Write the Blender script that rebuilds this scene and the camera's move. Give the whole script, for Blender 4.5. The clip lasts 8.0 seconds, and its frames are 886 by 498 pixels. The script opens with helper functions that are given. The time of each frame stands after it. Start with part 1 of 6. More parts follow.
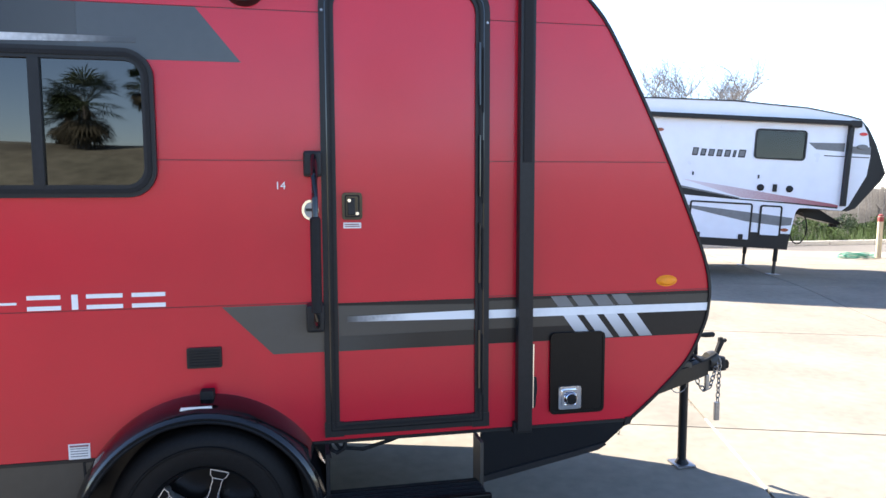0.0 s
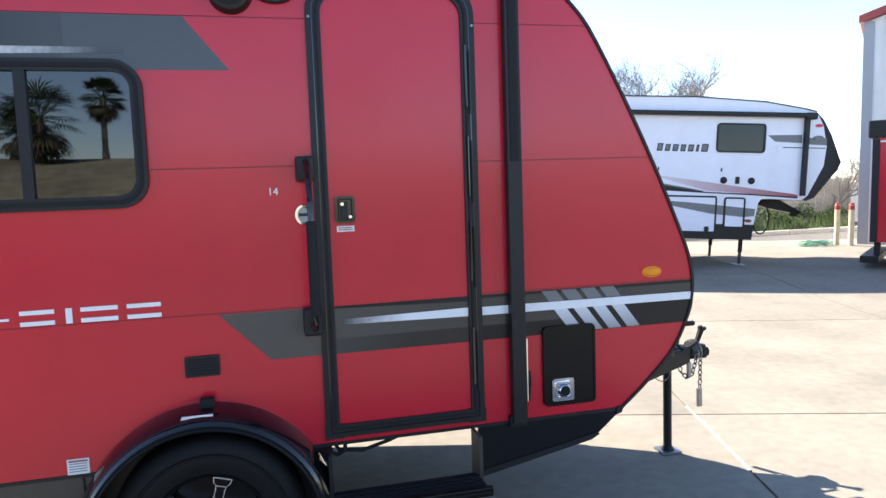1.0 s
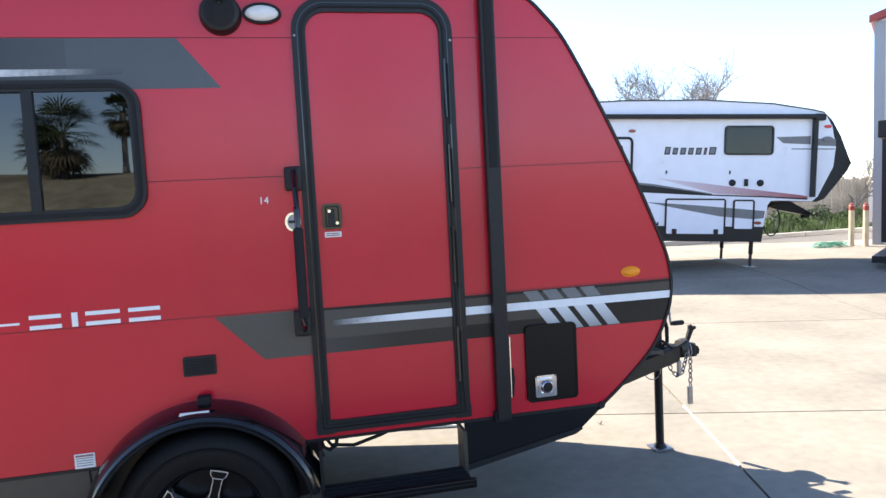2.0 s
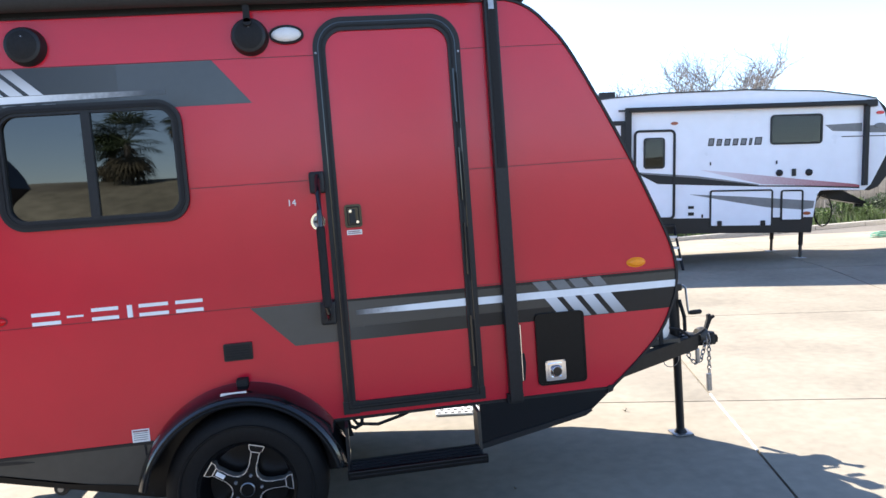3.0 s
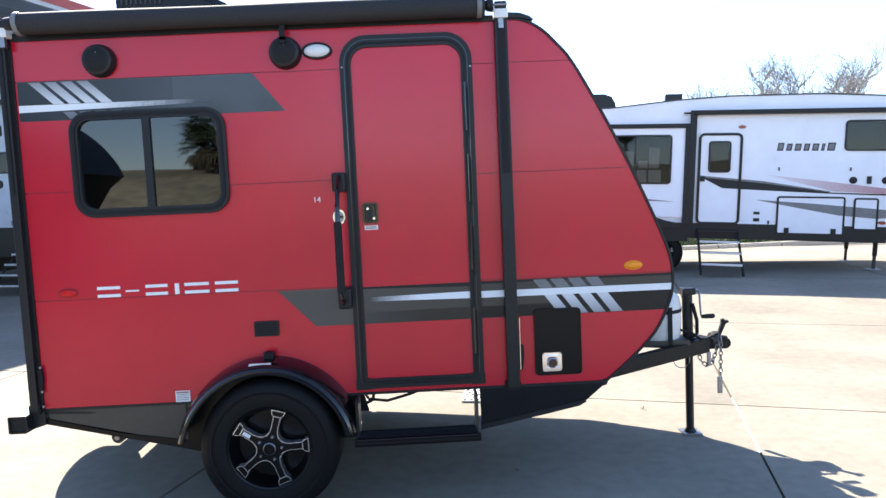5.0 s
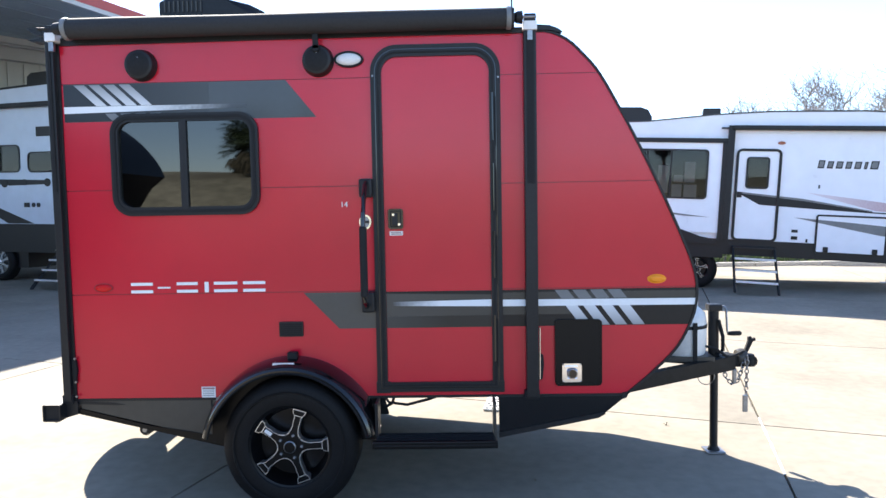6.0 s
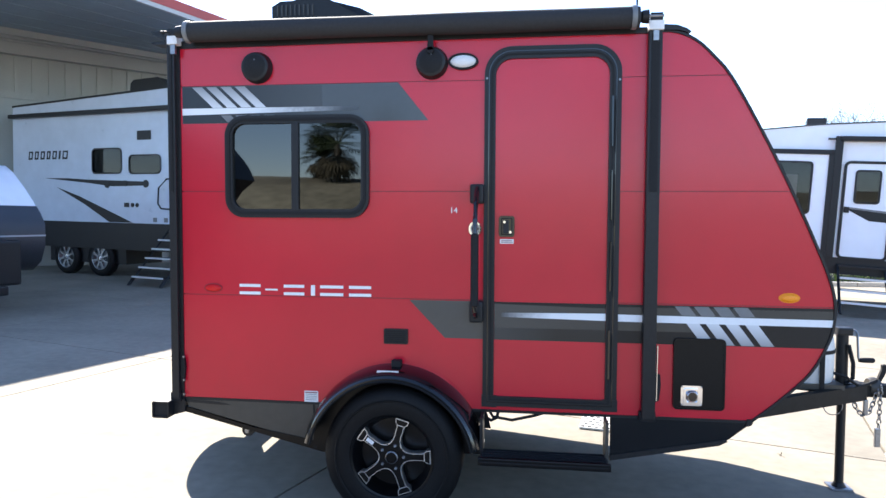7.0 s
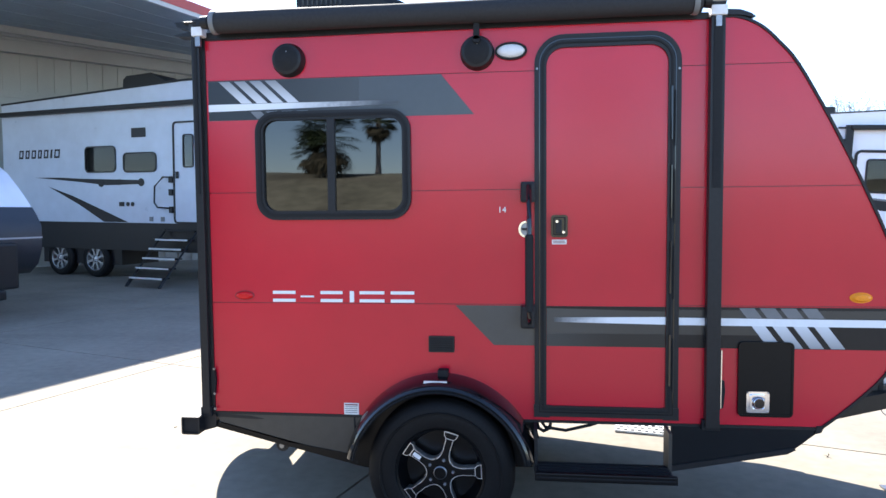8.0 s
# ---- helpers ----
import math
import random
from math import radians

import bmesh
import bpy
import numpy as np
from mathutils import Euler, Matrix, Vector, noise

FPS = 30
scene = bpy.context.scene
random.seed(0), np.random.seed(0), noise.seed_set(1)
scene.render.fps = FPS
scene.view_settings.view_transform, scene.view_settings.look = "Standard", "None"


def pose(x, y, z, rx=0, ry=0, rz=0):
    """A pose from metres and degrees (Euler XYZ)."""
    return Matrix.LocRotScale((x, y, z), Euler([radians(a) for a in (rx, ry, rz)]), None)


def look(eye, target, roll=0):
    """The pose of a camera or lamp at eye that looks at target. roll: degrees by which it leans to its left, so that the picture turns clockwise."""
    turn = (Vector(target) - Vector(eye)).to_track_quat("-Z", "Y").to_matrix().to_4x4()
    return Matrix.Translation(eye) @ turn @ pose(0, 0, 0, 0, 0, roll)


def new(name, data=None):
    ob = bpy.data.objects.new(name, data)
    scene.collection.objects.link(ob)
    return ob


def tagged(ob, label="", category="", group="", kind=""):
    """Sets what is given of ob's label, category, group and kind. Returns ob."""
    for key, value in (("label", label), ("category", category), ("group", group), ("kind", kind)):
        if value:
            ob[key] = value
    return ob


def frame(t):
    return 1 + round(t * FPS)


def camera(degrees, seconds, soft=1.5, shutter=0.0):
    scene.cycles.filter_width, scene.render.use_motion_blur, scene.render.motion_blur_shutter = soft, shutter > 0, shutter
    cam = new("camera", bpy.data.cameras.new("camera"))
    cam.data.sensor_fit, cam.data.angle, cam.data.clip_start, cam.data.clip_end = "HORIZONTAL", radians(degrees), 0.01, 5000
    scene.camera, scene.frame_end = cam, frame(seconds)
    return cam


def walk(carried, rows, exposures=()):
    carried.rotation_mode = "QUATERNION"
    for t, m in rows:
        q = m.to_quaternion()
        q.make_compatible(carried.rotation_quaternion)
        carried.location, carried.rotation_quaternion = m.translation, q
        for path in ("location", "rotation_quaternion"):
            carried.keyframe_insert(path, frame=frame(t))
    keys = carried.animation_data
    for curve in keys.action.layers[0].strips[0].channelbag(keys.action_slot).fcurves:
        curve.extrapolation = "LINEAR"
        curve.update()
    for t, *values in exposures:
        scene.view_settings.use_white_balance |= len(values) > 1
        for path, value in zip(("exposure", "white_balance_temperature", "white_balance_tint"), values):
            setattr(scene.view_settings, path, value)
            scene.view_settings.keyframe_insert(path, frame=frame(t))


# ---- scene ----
cam = camera(66.8, 8.0)
PATH = [
    (0, (0.393, -2.719, 1.663), (0.784, -0.766, 1.479), 0.7),
    (0.5, (0.355, -2.72, 1.665), (0.826, -0.784, 1.484), 0.0),
    (1, (0.282, -2.742, 1.653), (0.767, -0.81, 1.478), -1.2),
    (2.3, (0.452, -2.992, 1.641), (0.832, -1.034, 1.495), -3.0),
    (2.5, (0.488, -3.045, 1.642), (0.805, -1.076, 1.496), -3.2),
    (3, (0.531, -3.201, 1.64), (0.808, -1.226, 1.489), -3.5),
    (3.5, (0.544, -3.373, 1.639), (0.771, -1.392, 1.488), -3.1),
    (4, (0.592, -3.438, 1.664), (0.771, -1.453, 1.499), -2.8),
    (5.5, (0.918, -3.595, 1.65), (0.91, -1.6, 1.506), -1.0),
    (6, (0.906, -3.6, 1.649), (0.855, -1.604, 1.522), -0.2),
    (6.5, (0.828, -3.565, 1.649), (0.676, -1.574, 1.539), 0.5),
    (7, (0.693, -3.488, 1.64), (0.431, -1.508, 1.536), 1.1),
    (7.5, (0.512, -3.403, 1.634), (0.302, -1.417, 1.532), 0.7),
    (8, (0.381, -3.318, 1.669), (0.149, -1.335, 1.546), 0.3),
]
walk(cam, [(t, look(eye, target, roll)) for t, eye, target, roll in PATH], [(0.0, 1.84, 6420, 14), (1.0, 1.63, 6450, 13), (4.0, 1.68, 6350, 13), (5.5, 1.72, 6330, 12), (8.0, 1.86, 6150, 13)])

# ---- sky, sun ----
SUN_HEADING, SUN_HEIGHT = -60.0, 41.0  # heading of the shadows on the ground, height of the sun
a = radians(SUN_HEADING)
e = radians(SUN_HEIGHT)
ray_dir = Vector((math.cos(a) * math.cos(e), math.sin(a) * math.cos(e), -math.sin(e)))
world = bpy.data.worlds.new("world")
scene.world = world
world.use_nodes = True
wn = world.node_tree.nodes
sky = wn.new("ShaderNodeTexSky")
sky.sky_type = "NISHITA"
sky.sun_disc = False
sky.sun_elevation = e
sky.sun_rotation = math.atan2(-ray_dir.x, -ray_dir.y)
sky.altitude = 1400.0
sky.air_density, sky.dust_density, sky.ozone_density = 1.0, 0.55, 2.2
wn["Background"].inputs["Strength"].default_value = 0.138
world.node_tree.links.new(sky.outputs[0], wn["Background"].inputs["Color"])
sun = new("sun", bpy.data.lights.new("sun", "SUN"))
sun.data.energy, sun.data.angle, sun.data.color = 5.4, radians(0.53), (1.0, 0.93, 0.8)
sun.matrix_world = look((0, 0, 30), Vector((0, 0, 30)) + ray_dir)


# ---- materials ----
def material(name, colour, rough=0.5, metal=0.0, vary=0.06, grain=40.0, bump=0.0, bump_scale=200.0, spec=0.5, coat=0.0, stain=0.0, stain_scale=2.0):
    """A surface with fine grain and large soft variation of its colour, roughness and relief."""
    m = bpy.data.materials.new(name)
    m.use_nodes = True
    nt = m.node_tree
    b = nt.nodes["Principled BSDF"]
    tc = nt.nodes.new("ShaderNodeTexCoord")
    fine = nt.nodes.new("ShaderNodeTexNoise")
    fine.inputs["Scale"].default_value, fine.inputs["Detail"].default_value = grain, 5
    big = nt.nodes.new("ShaderNodeTexNoise")
    big.inputs["Scale"].default_value, big.inputs["Detail"].default_value = stain_scale, 6
    info = nt.nodes.new("ShaderNodeObjectInfo")
    for n in (fine, big):
        nt.links.new(tc.outputs["Object"], n.inputs["Vector"])
    mix = nt.nodes.new("ShaderNodeMix")
    mix.data_type, mix.blend_type = "RGBA", "MULTIPLY"
    mix.inputs[6].default_value = (*colour, 1)
    ramp = nt.nodes.new("ShaderNodeMapRange")
    ramp.inputs[1].default_value, ramp.inputs[2].default_value = 0.3, 0.7
    ramp.inputs[3].default_value, ramp.inputs[4].default_value = 1 - vary, 1 + vary
    nt.links.new(fine.outputs["Fac"], ramp.inputs[0])
    ramp2 = nt.nodes.new("ShaderNodeMapRange")
    ramp2.inputs[1].default_value, ramp2.inputs[2].default_value = 0.3, 0.7
    ramp2.inputs[3].default_value, ramp2.inputs[4].default_value = 1 - stain - vary * 0.5, 1 + vary * 0.5
    nt.links.new(big.outputs["Fac"], ramp2.inputs[0])
    mul = nt.nodes.new("ShaderNodeMath")
    mul.operation = "MULTIPLY"
    nt.links.new(ramp.outputs[0], mul.inputs[0])
    nt.links.new(ramp2.outputs[0], mul.inputs[1])
    mix.inputs[0].default_value = 1.0
    nt.links.new(mul.outputs[0], mix.inputs[7])
    nt.links.new(mix.outputs[2], b.inputs["Base Color"])
    rr = nt.nodes.new("ShaderNodeMapRange")
    rr.inputs[3].default_value, rr.inputs[4].default_value = max(0.02, rough - 0.08), min(1, rough + 0.08)
    nt.links.new(big.outputs["Fac"], rr.inputs[0])
    nt.links.new(rr.outputs[0], b.inputs["Roughness"])
    b.inputs["Metallic"].default_value = metal
    b.inputs["Specular IOR Level"].default_value = spec
    b.inputs["Coat Weight"].default_value = coat
    b.inputs["Coat Roughness"].default_value = 0.08
    if bump:
        bn = nt.nodes.new("ShaderNodeTexNoise")
        bn.inputs["Scale"].default_value, bn.inputs["Detail"].default_value = bump_scale, 4
        nt.links.new(tc.outputs["Object"], bn.inputs["Vector"])
        bb = nt.nodes.new("ShaderNodeBump")
        bb.inputs["Strength"].default_value, bb.inputs["Distance"].default_value = bump, 0.004
        nt.links.new(bn.outputs["Fac"], bb.inputs["Height"])
        nt.links.new(bb.outputs[0], b.inputs["Normal"])
    return m


def fade_material(name, c0, c1, x0, x1, rough=0.35, screen=55.0, broken=0.3, coat=0.0):
    """Vinyl printed with a fade from one colour to another along the thing, broken up by the print's screen."""
    m = material(name, (1, 1, 1), rough, vary=0.03, coat=coat)
    nt = m.node_tree
    tc = nt.nodes.new("ShaderNodeTexCoord")
    sep = nt.nodes.new("ShaderNodeSeparateXYZ")
    mr = nt.nodes.new("ShaderNodeMapRange")
    mr.inputs[1].default_value, mr.inputs[2].default_value = x0, x1
    nz = nt.nodes.new("ShaderNodeTexVoronoi")
    nz.inputs["Scale"].default_value = screen
    add = nt.nodes.new("ShaderNodeMath")
    add.operation = "MULTIPLY_ADD"
    add.inputs[1].default_value, add.inputs[2].default_value = 2.2 * broken, -broken
    band = nt.nodes.new("ShaderNodeMath")  # the screen shows only where the two colours meet
    band.operation = "PINGPONG"
    band.inputs[1].default_value = 0.5
    part_ = nt.nodes.new("ShaderNodeMath")
    part_.operation = "MULTIPLY"
    s2 = nt.nodes.new("ShaderNodeMath")
    s2.operation, s2.use_clamp = "ADD", True
    cm = nt.nodes.new("ShaderNodeMix")
    cm.data_type = "RGBA"
    cm.inputs[6].default_value, cm.inputs[7].default_value = (*c0, 1), (*c1, 1)
    nt.links.new(tc.outputs["Object"], sep.inputs[0])
    nt.links.new(tc.outputs["Object"], nz.inputs["Vector"])
    nt.links.new(sep.outputs[0], mr.inputs[0])
    nt.links.new(nz.outputs["Distance"], add.inputs[0])
    nt.links.new(mr.outputs[0], s2.inputs[0])
    nt.links.new(mr.outputs[0], band.inputs[0])
    nt.links.new(band.outputs[0], part_.inputs[0])
    nt.links.new(add.outputs[0], part_.inputs[1])
    nt.links.new(part_.outputs[0], s2.inputs[1])
    nt.links.new(s2.outputs[0], cm.inputs[0])
    nt.links.new(cm.outputs[2], nt.nodes["Principled BSDF"].inputs["Base Color"])
    return m


def glass_material(name, tint, ior=1.55):
    """A tinted pane: dark see-through with a clear reflection."""
    m = bpy.data.materials.new(name)
    m.use_nodes = True
    nt = m.node_tree
    nt.nodes.remove(nt.nodes["Principled BSDF"])
    tr = nt.nodes.new("ShaderNodeBsdfTransparent")
    tr.inputs[0].default_value = (*tint, 1)
    gl = nt.nodes.new("ShaderNodeBsdfGlossy")
    gl.inputs["Roughness"].default_value = 0.015
    fr = nt.nodes.new("ShaderNodeFresnel")
    fr.inputs[0].default_value = ior
    mx = nt.nodes.new("ShaderNodeMixShader")
    nt.links.new(fr.outputs[0], mx.inputs[0])
    nt.links.new(tr.outputs[0], mx.inputs[1])
    nt.links.new(gl.outputs[0], mx.inputs[2])
    nt.links.new(mx.outputs[0], nt.nodes["Material Output"].inputs[0])
    return m


def lamp_material(name, colour):
    return material(name, colour, 0.15, vary=0.1, grain=120, bump=0.15, bump_scale=120, coat=0.2, spec=0.3)


RED = material("red_gelcoat", (0.55, 0.005, 0.024), 0.42, vary=0.03, grain=5, bump=0.14, bump_scale=1.9, spec=0.2, coat=0.7, stain=0.1, stain_scale=1.1)
RED.node_tree.nodes["Principled BSDF"].inputs["Coat Roughness"].default_value = 0.18
RED_EDGE = material("red_under_edge", (0.2, 0.012, 0.02), 0.4)
BLACK_TRIM = material("black_trim", (0.013, 0.0135, 0.015), 0.42, vary=0.15, grain=60, bump=0.05, spec=0.3)
BLACK_GLOSS = material("black_gloss_paint", (0.005, 0.005, 0.0055), 0.13, vary=0.2, coat=0.3, stain=0.2, bump=0.06, bump_scale=9)
BLACK_DEEP = material("black_satin_plastic", (0.004, 0.004, 0.0045), 0.34, vary=0.2, grain=50, spec=0.22, stain=0.2)
AWNING_FABRIC = material("dark_awning_fabric", (0.028, 0.028, 0.03), 0.75, vary=0.12, grain=70, bump=0.08, spec=0.3)
BLACK_RUBBER = material("black_rubber", (0.010, 0.010, 0.011), 0.7, vary=0.2, grain=80, bump=0.1, spec=0.3)
TYRE = material("tyre_rubber", (0.0065, 0.0065, 0.007), 0.55, vary=0.25, grain=90, bump=0.15, bump_scale=150, spec=0.18)
GRAPHITE = material("graphite_vinyl", (0.043, 0.046, 0.046), 0.36, vary=0.06, grain=30, coat=0.4, stain=0.15)
GRAPHITE_DARK = material("dark_graphite_vinyl", (0.024, 0.026, 0.026), 0.34, vary=0.08, grain=30, coat=0.2, stain=0.1)
DARK_VINYL = material("charcoal_vinyl", (0.010, 0.0105, 0.012), 0.32, vary=0.08, spec=0.3)
WHITE_VINYL = material("white_vinyl", (0.78, 0.79, 0.8), 0.35, vary=0.03)
DRAWBAR_PAINT = material("worn_black_chassis_paint", (0.012, 0.0115, 0.011), 0.55, vary=0.25, grain=30, stain=0.3, stain_scale=7, spec=0.2)
GREY_SKIRT = material("grey_skirt_metal", (0.05, 0.045, 0.037), 0.45, vary=0.1, stain=0.2, grain=20)
CHROME = material("chrome", (0.8, 0.8, 0.82), 0.12, metal=1.0, vary=0.04)
ALU = material("machined_aluminium", (0.88, 0.89, 0.91), 0.34, metal=1.0, vary=0.06, grain=150)
STEEL = material("galvanised_steel", (0.34, 0.345, 0.36), 0.42, metal=1.0, vary=0.15, grain=60, stain=0.25)
WHITE_PAPER = material("white_sticker", (0.75, 0.74, 0.73), 0.5)
PRINT = material("label_print", (0.25, 0.1, 0.1), 0.5)
AMBER = lamp_material("amber_lens", (0.88, 0.29, 0.012))
DULL_LENS = lamp_material("dull_amber_lens", (0.3, 0.07, 0.03))
RED_LENS = lamp_material("red_lens", (0.6, 0.006, 0.01))
CLEAR_LENS = lamp_material("clear_lens", (0.72, 0.72, 0.72))
GLASS = glass_material("tinted_glass", (0.03, 0.035, 0.04), 1.78)
BLIND = material("pale_blind", (0.5, 0.47, 0.42), 0.8, vary=0.08, grain=12)
INSIDE = material("dark_interior", (0.03, 0.031, 0.033), 0.8)
WHITE_GEL = material("white_gelcoat", (0.80, 0.82, 0.88), 0.3, vary=0.02, grain=5, stain=0.04, coat=0.1)
# white gelcoat again, its colour dimmed and blued for the canopy's shade
SHADED_WHITE_GEL = material("shaded_white_gelcoat", (0.54, 0.59, 0.68), 0.3, vary=0.03, grain=5, stain=0.06, coat=0.1)
WHITE_TANK = material("white_tank_paint", (0.72, 0.72, 0.7), 0.38, vary=0.05, stain=0.1, stain_scale=6)
RV_BLACK = material("rv_black_skirt", (0.009, 0.009, 0.011), 0.38, vary=0.15, spec=0.3)
RV_GREY = material("rv_grey_vinyl", (0.16, 0.165, 0.17), 0.4, vary=0.1, grain=15)
RV_RED = fade_material("rv_red_fade", (0.68, 0.62, 0.66), (0.3, 0.03, 0.05), -1.7, 0.9)
SHADE_GLASS = glass_material("rv_window_glass", (0.42, 0.44, 0.46), 1.42)
CONCRETE = material("concrete", (0.272, 0.242, 0.192), 0.85, vary=0.1, grain=11, bump=0.35, bump_scale=160, stain=0.19, stain_scale=0.9, spec=0.3)
JOINT = material("joint_dirt", (0.11, 0.10, 0.09), 0.95, vary=0.2, grain=25)
KERB = material("kerb_concrete", (0.36, 0.34, 0.31), 0.9, vary=0.1, grain=20, bump=0.3)
FENCE_WOOD = material("weathered_fence_wood", (0.27, 0.25, 0.23), 0.85, vary=0.2, grain=12, bump=0.3, stain=0.25)
LEAF = material("shrub_leaf", (0.075, 0.12, 0.03), 0.6, vary=0.3, grain=3)
LEAF_DARK = material("dark_shrub_leaf", (0.04, 0.07, 0.025), 0.6, vary=0.3, grain=3)
BARK = material("grey_bark", (0.24, 0.22, 0.2), 0.9, vary=0.25, grain=20, bump=0.4)
PALM_LEAF = material("palm_leaf", (0.045, 0.065, 0.025), 0.5, vary=0.3, grain=6)
PALM_DRY = material("dry_palm_leaf", (0.085, 0.075, 0.045), 0.8, vary=0.3, grain=6)
DRY_GRASS = material("dry_grass", (0.27, 0.255, 0.18), 0.95, vary=0.25, grain=1.5, bump=0.6, bump_scale=8, stain=0.4, stain_scale=0.12)
METAL_WALL = material("beige_metal_wall", (0.36, 0.375, 0.355), 0.55, vary=0.05, stain=0.1, stain_scale=0.8)
WHITE_METAL = material("white_metal_wall", (0.72, 0.72, 0.70), 0.5, vary=0.03, stain=0.06)
TRIM_GREY = material("grey_metal_trim", (0.33, 0.35, 0.37), 0.5, vary=0.05)
RED_METAL = material("red_metal_fascia", (0.36, 0.06, 0.05), 0.5, vary=0.06, stain=0.1)
SOFFIT = material("grey_soffit", (0.27, 0.33, 0.37), 0.7, vary=0.06, stain=0.1)
DOOR_GREY = material("roller_door_grey", (0.45, 0.49, 0.52), 0.55, vary=0.04)
BOLLARD = material("cream_bollard_paint", (0.66, 0.58, 0.4), 0.6, vary=0.08, stain=0.15, stain_scale=5)
HOSE = material("green_hose", (0.11, 0.36, 0.25), 0.5, vary=0.15)
SIGN_GREY = material("sign_grey", (0.42, 0.43, 0.43), 0.6)
NOSE_GREY = material("dark_grey_gelcoat", (0.024, 0.028, 0.036), 0.42, vary=0.06, coat=0.05, stain=0.1)
YELLOW = material("yellow_label", (0.75, 0.6, 0.03), 0.5)


def scuff(m):
    """Faint curved tyre scuffs and a slight difference from slab to slab."""
    nt = m.node_tree
    base = nt.nodes["Principled BSDF"].inputs["Base Color"]
    old = base.links[0].from_socket
    geo = nt.nodes.new("ShaderNodeNewGeometry")
    wave = nt.nodes.new("ShaderNodeTexWave")
    wave.wave_type = "RINGS"
    wave.inputs["Scale"].default_value, wave.inputs["Distortion"].default_value = 0.16, 9.0
    wave.inputs["Detail"].default_value, wave.inputs["Detail Scale"].default_value = 3.0, 0.5
    thin = nt.nodes.new("ShaderNodeMapRange")
    thin.inputs[1].default_value, thin.inputs[2].default_value = 0.93, 1.0
    spots = nt.nodes.new("ShaderNodeTexNoise")
    spots.inputs["Scale"].default_value, spots.inputs["Detail"].default_value = 0.7, 3
    patch = nt.nodes.new("ShaderNodeMapRange")
    patch.inputs[1].default_value, patch.inputs[2].default_value = 0.45, 0.65
    both = nt.nodes.new("ShaderNodeMath")
    both.operation = "MULTIPLY"
    tone = nt.nodes.new("ShaderNodeMapRange")
    tone.inputs[3].default_value, tone.inputs[4].default_value = 1.0, 0.88
    info = nt.nodes.new("ShaderNodeObjectInfo")
    slab = nt.nodes.new("ShaderNodeMapRange")
    slab.inputs[3].default_value, slab.inputs[4].default_value = 0.95, 1.03
    fac = nt.nodes.new("ShaderNodeMath")
    fac.operation = "MULTIPLY"
    mix = nt.nodes.new("ShaderNodeMix")
    mix.data_type, mix.blend_type = "RGBA", "MULTIPLY"
    mix.inputs[0].default_value = 1.0
    nt.links.new(geo.outputs["Position"], wave.inputs["Vector"])
    nt.links.new(geo.outputs["Position"], spots.inputs["Vector"])
    nt.links.new(wave.outputs["Fac"], thin.inputs[0])
    nt.links.new(spots.outputs["Fac"], patch.inputs[0])
    nt.links.new(thin.outputs[0], both.inputs[0])
    nt.links.new(patch.outputs[0], both.inputs[1])
    nt.links.new(both.outputs[0], tone.inputs[0])
    nt.links.new(info.outputs["Random"], slab.inputs[0])
    nt.links.new(tone.outputs[0], fac.inputs[0])
    nt.links.new(slab.outputs[0], fac.inputs[1])
    nt.links.new(old, mix.inputs[6])
    nt.links.new(fac.outputs[0], mix.inputs[7])
    nt.links.new(mix.outputs[2], base)


scuff(CONCRETE)


def brushed_vinyl(name, z_dark, z_light):
    """Silver vinyl that brightens towards the white line of the stripe."""
    m = material(name, (1, 1, 1), 0.34, vary=0.03)
    nt = m.node_tree
    tc = nt.nodes.new("ShaderNodeTexCoord")
    sep = nt.nodes.new("ShaderNodeSeparateXYZ")
    mr = nt.nodes.new("ShaderNodeMapRange")
    mr.inputs[1].default_value, mr.inputs[2].default_value = z_dark, z_light
    cm = nt.nodes.new("ShaderNodeMix")
    cm.data_type = "RGBA"
    cm.inputs[6].default_value, cm.inputs[7].default_value = (0.2, 0.205, 0.215, 1), (0.68, 0.69, 0.71, 1)
    nt.links.new(tc.outputs["Object"], sep.inputs[0])
    nt.links.new(sep.outputs[2], mr.inputs[0])
    nt.links.new(mr.outputs[0], cm.inputs[0])
    nt.links.new(cm.outputs[2], nt.nodes["Principled BSDF"].inputs["Base Color"])
    return m



# ---- builders ----
def mesh_of(name, bm, mat, smooth=False):
    me = bpy.data.meshes.new(name)
    bmesh.ops.recalc_face_normals(bm, faces=bm.faces)
    bm.to_mesh(me)
    bm.free()
    me.materials.append(mat)
    if smooth:
        me.shade_smooth()
        me.set_sharp_from_angle(angle=radians(38))
    return me


def part(name, bm, mat, parent=None, label="", smooth=False):
    ob = new(name, mesh_of(name, bm, mat, smooth))
    if parent:
        ob.parent = parent
    return tagged(ob, label)


def thing(name, label, category, m=None, group="", kind=""):
    ob = new(name)
    ob.empty_display_size = 0.1
    ob.matrix_basis = m or Matrix()
    return tagged(ob, label, category, group, kind)


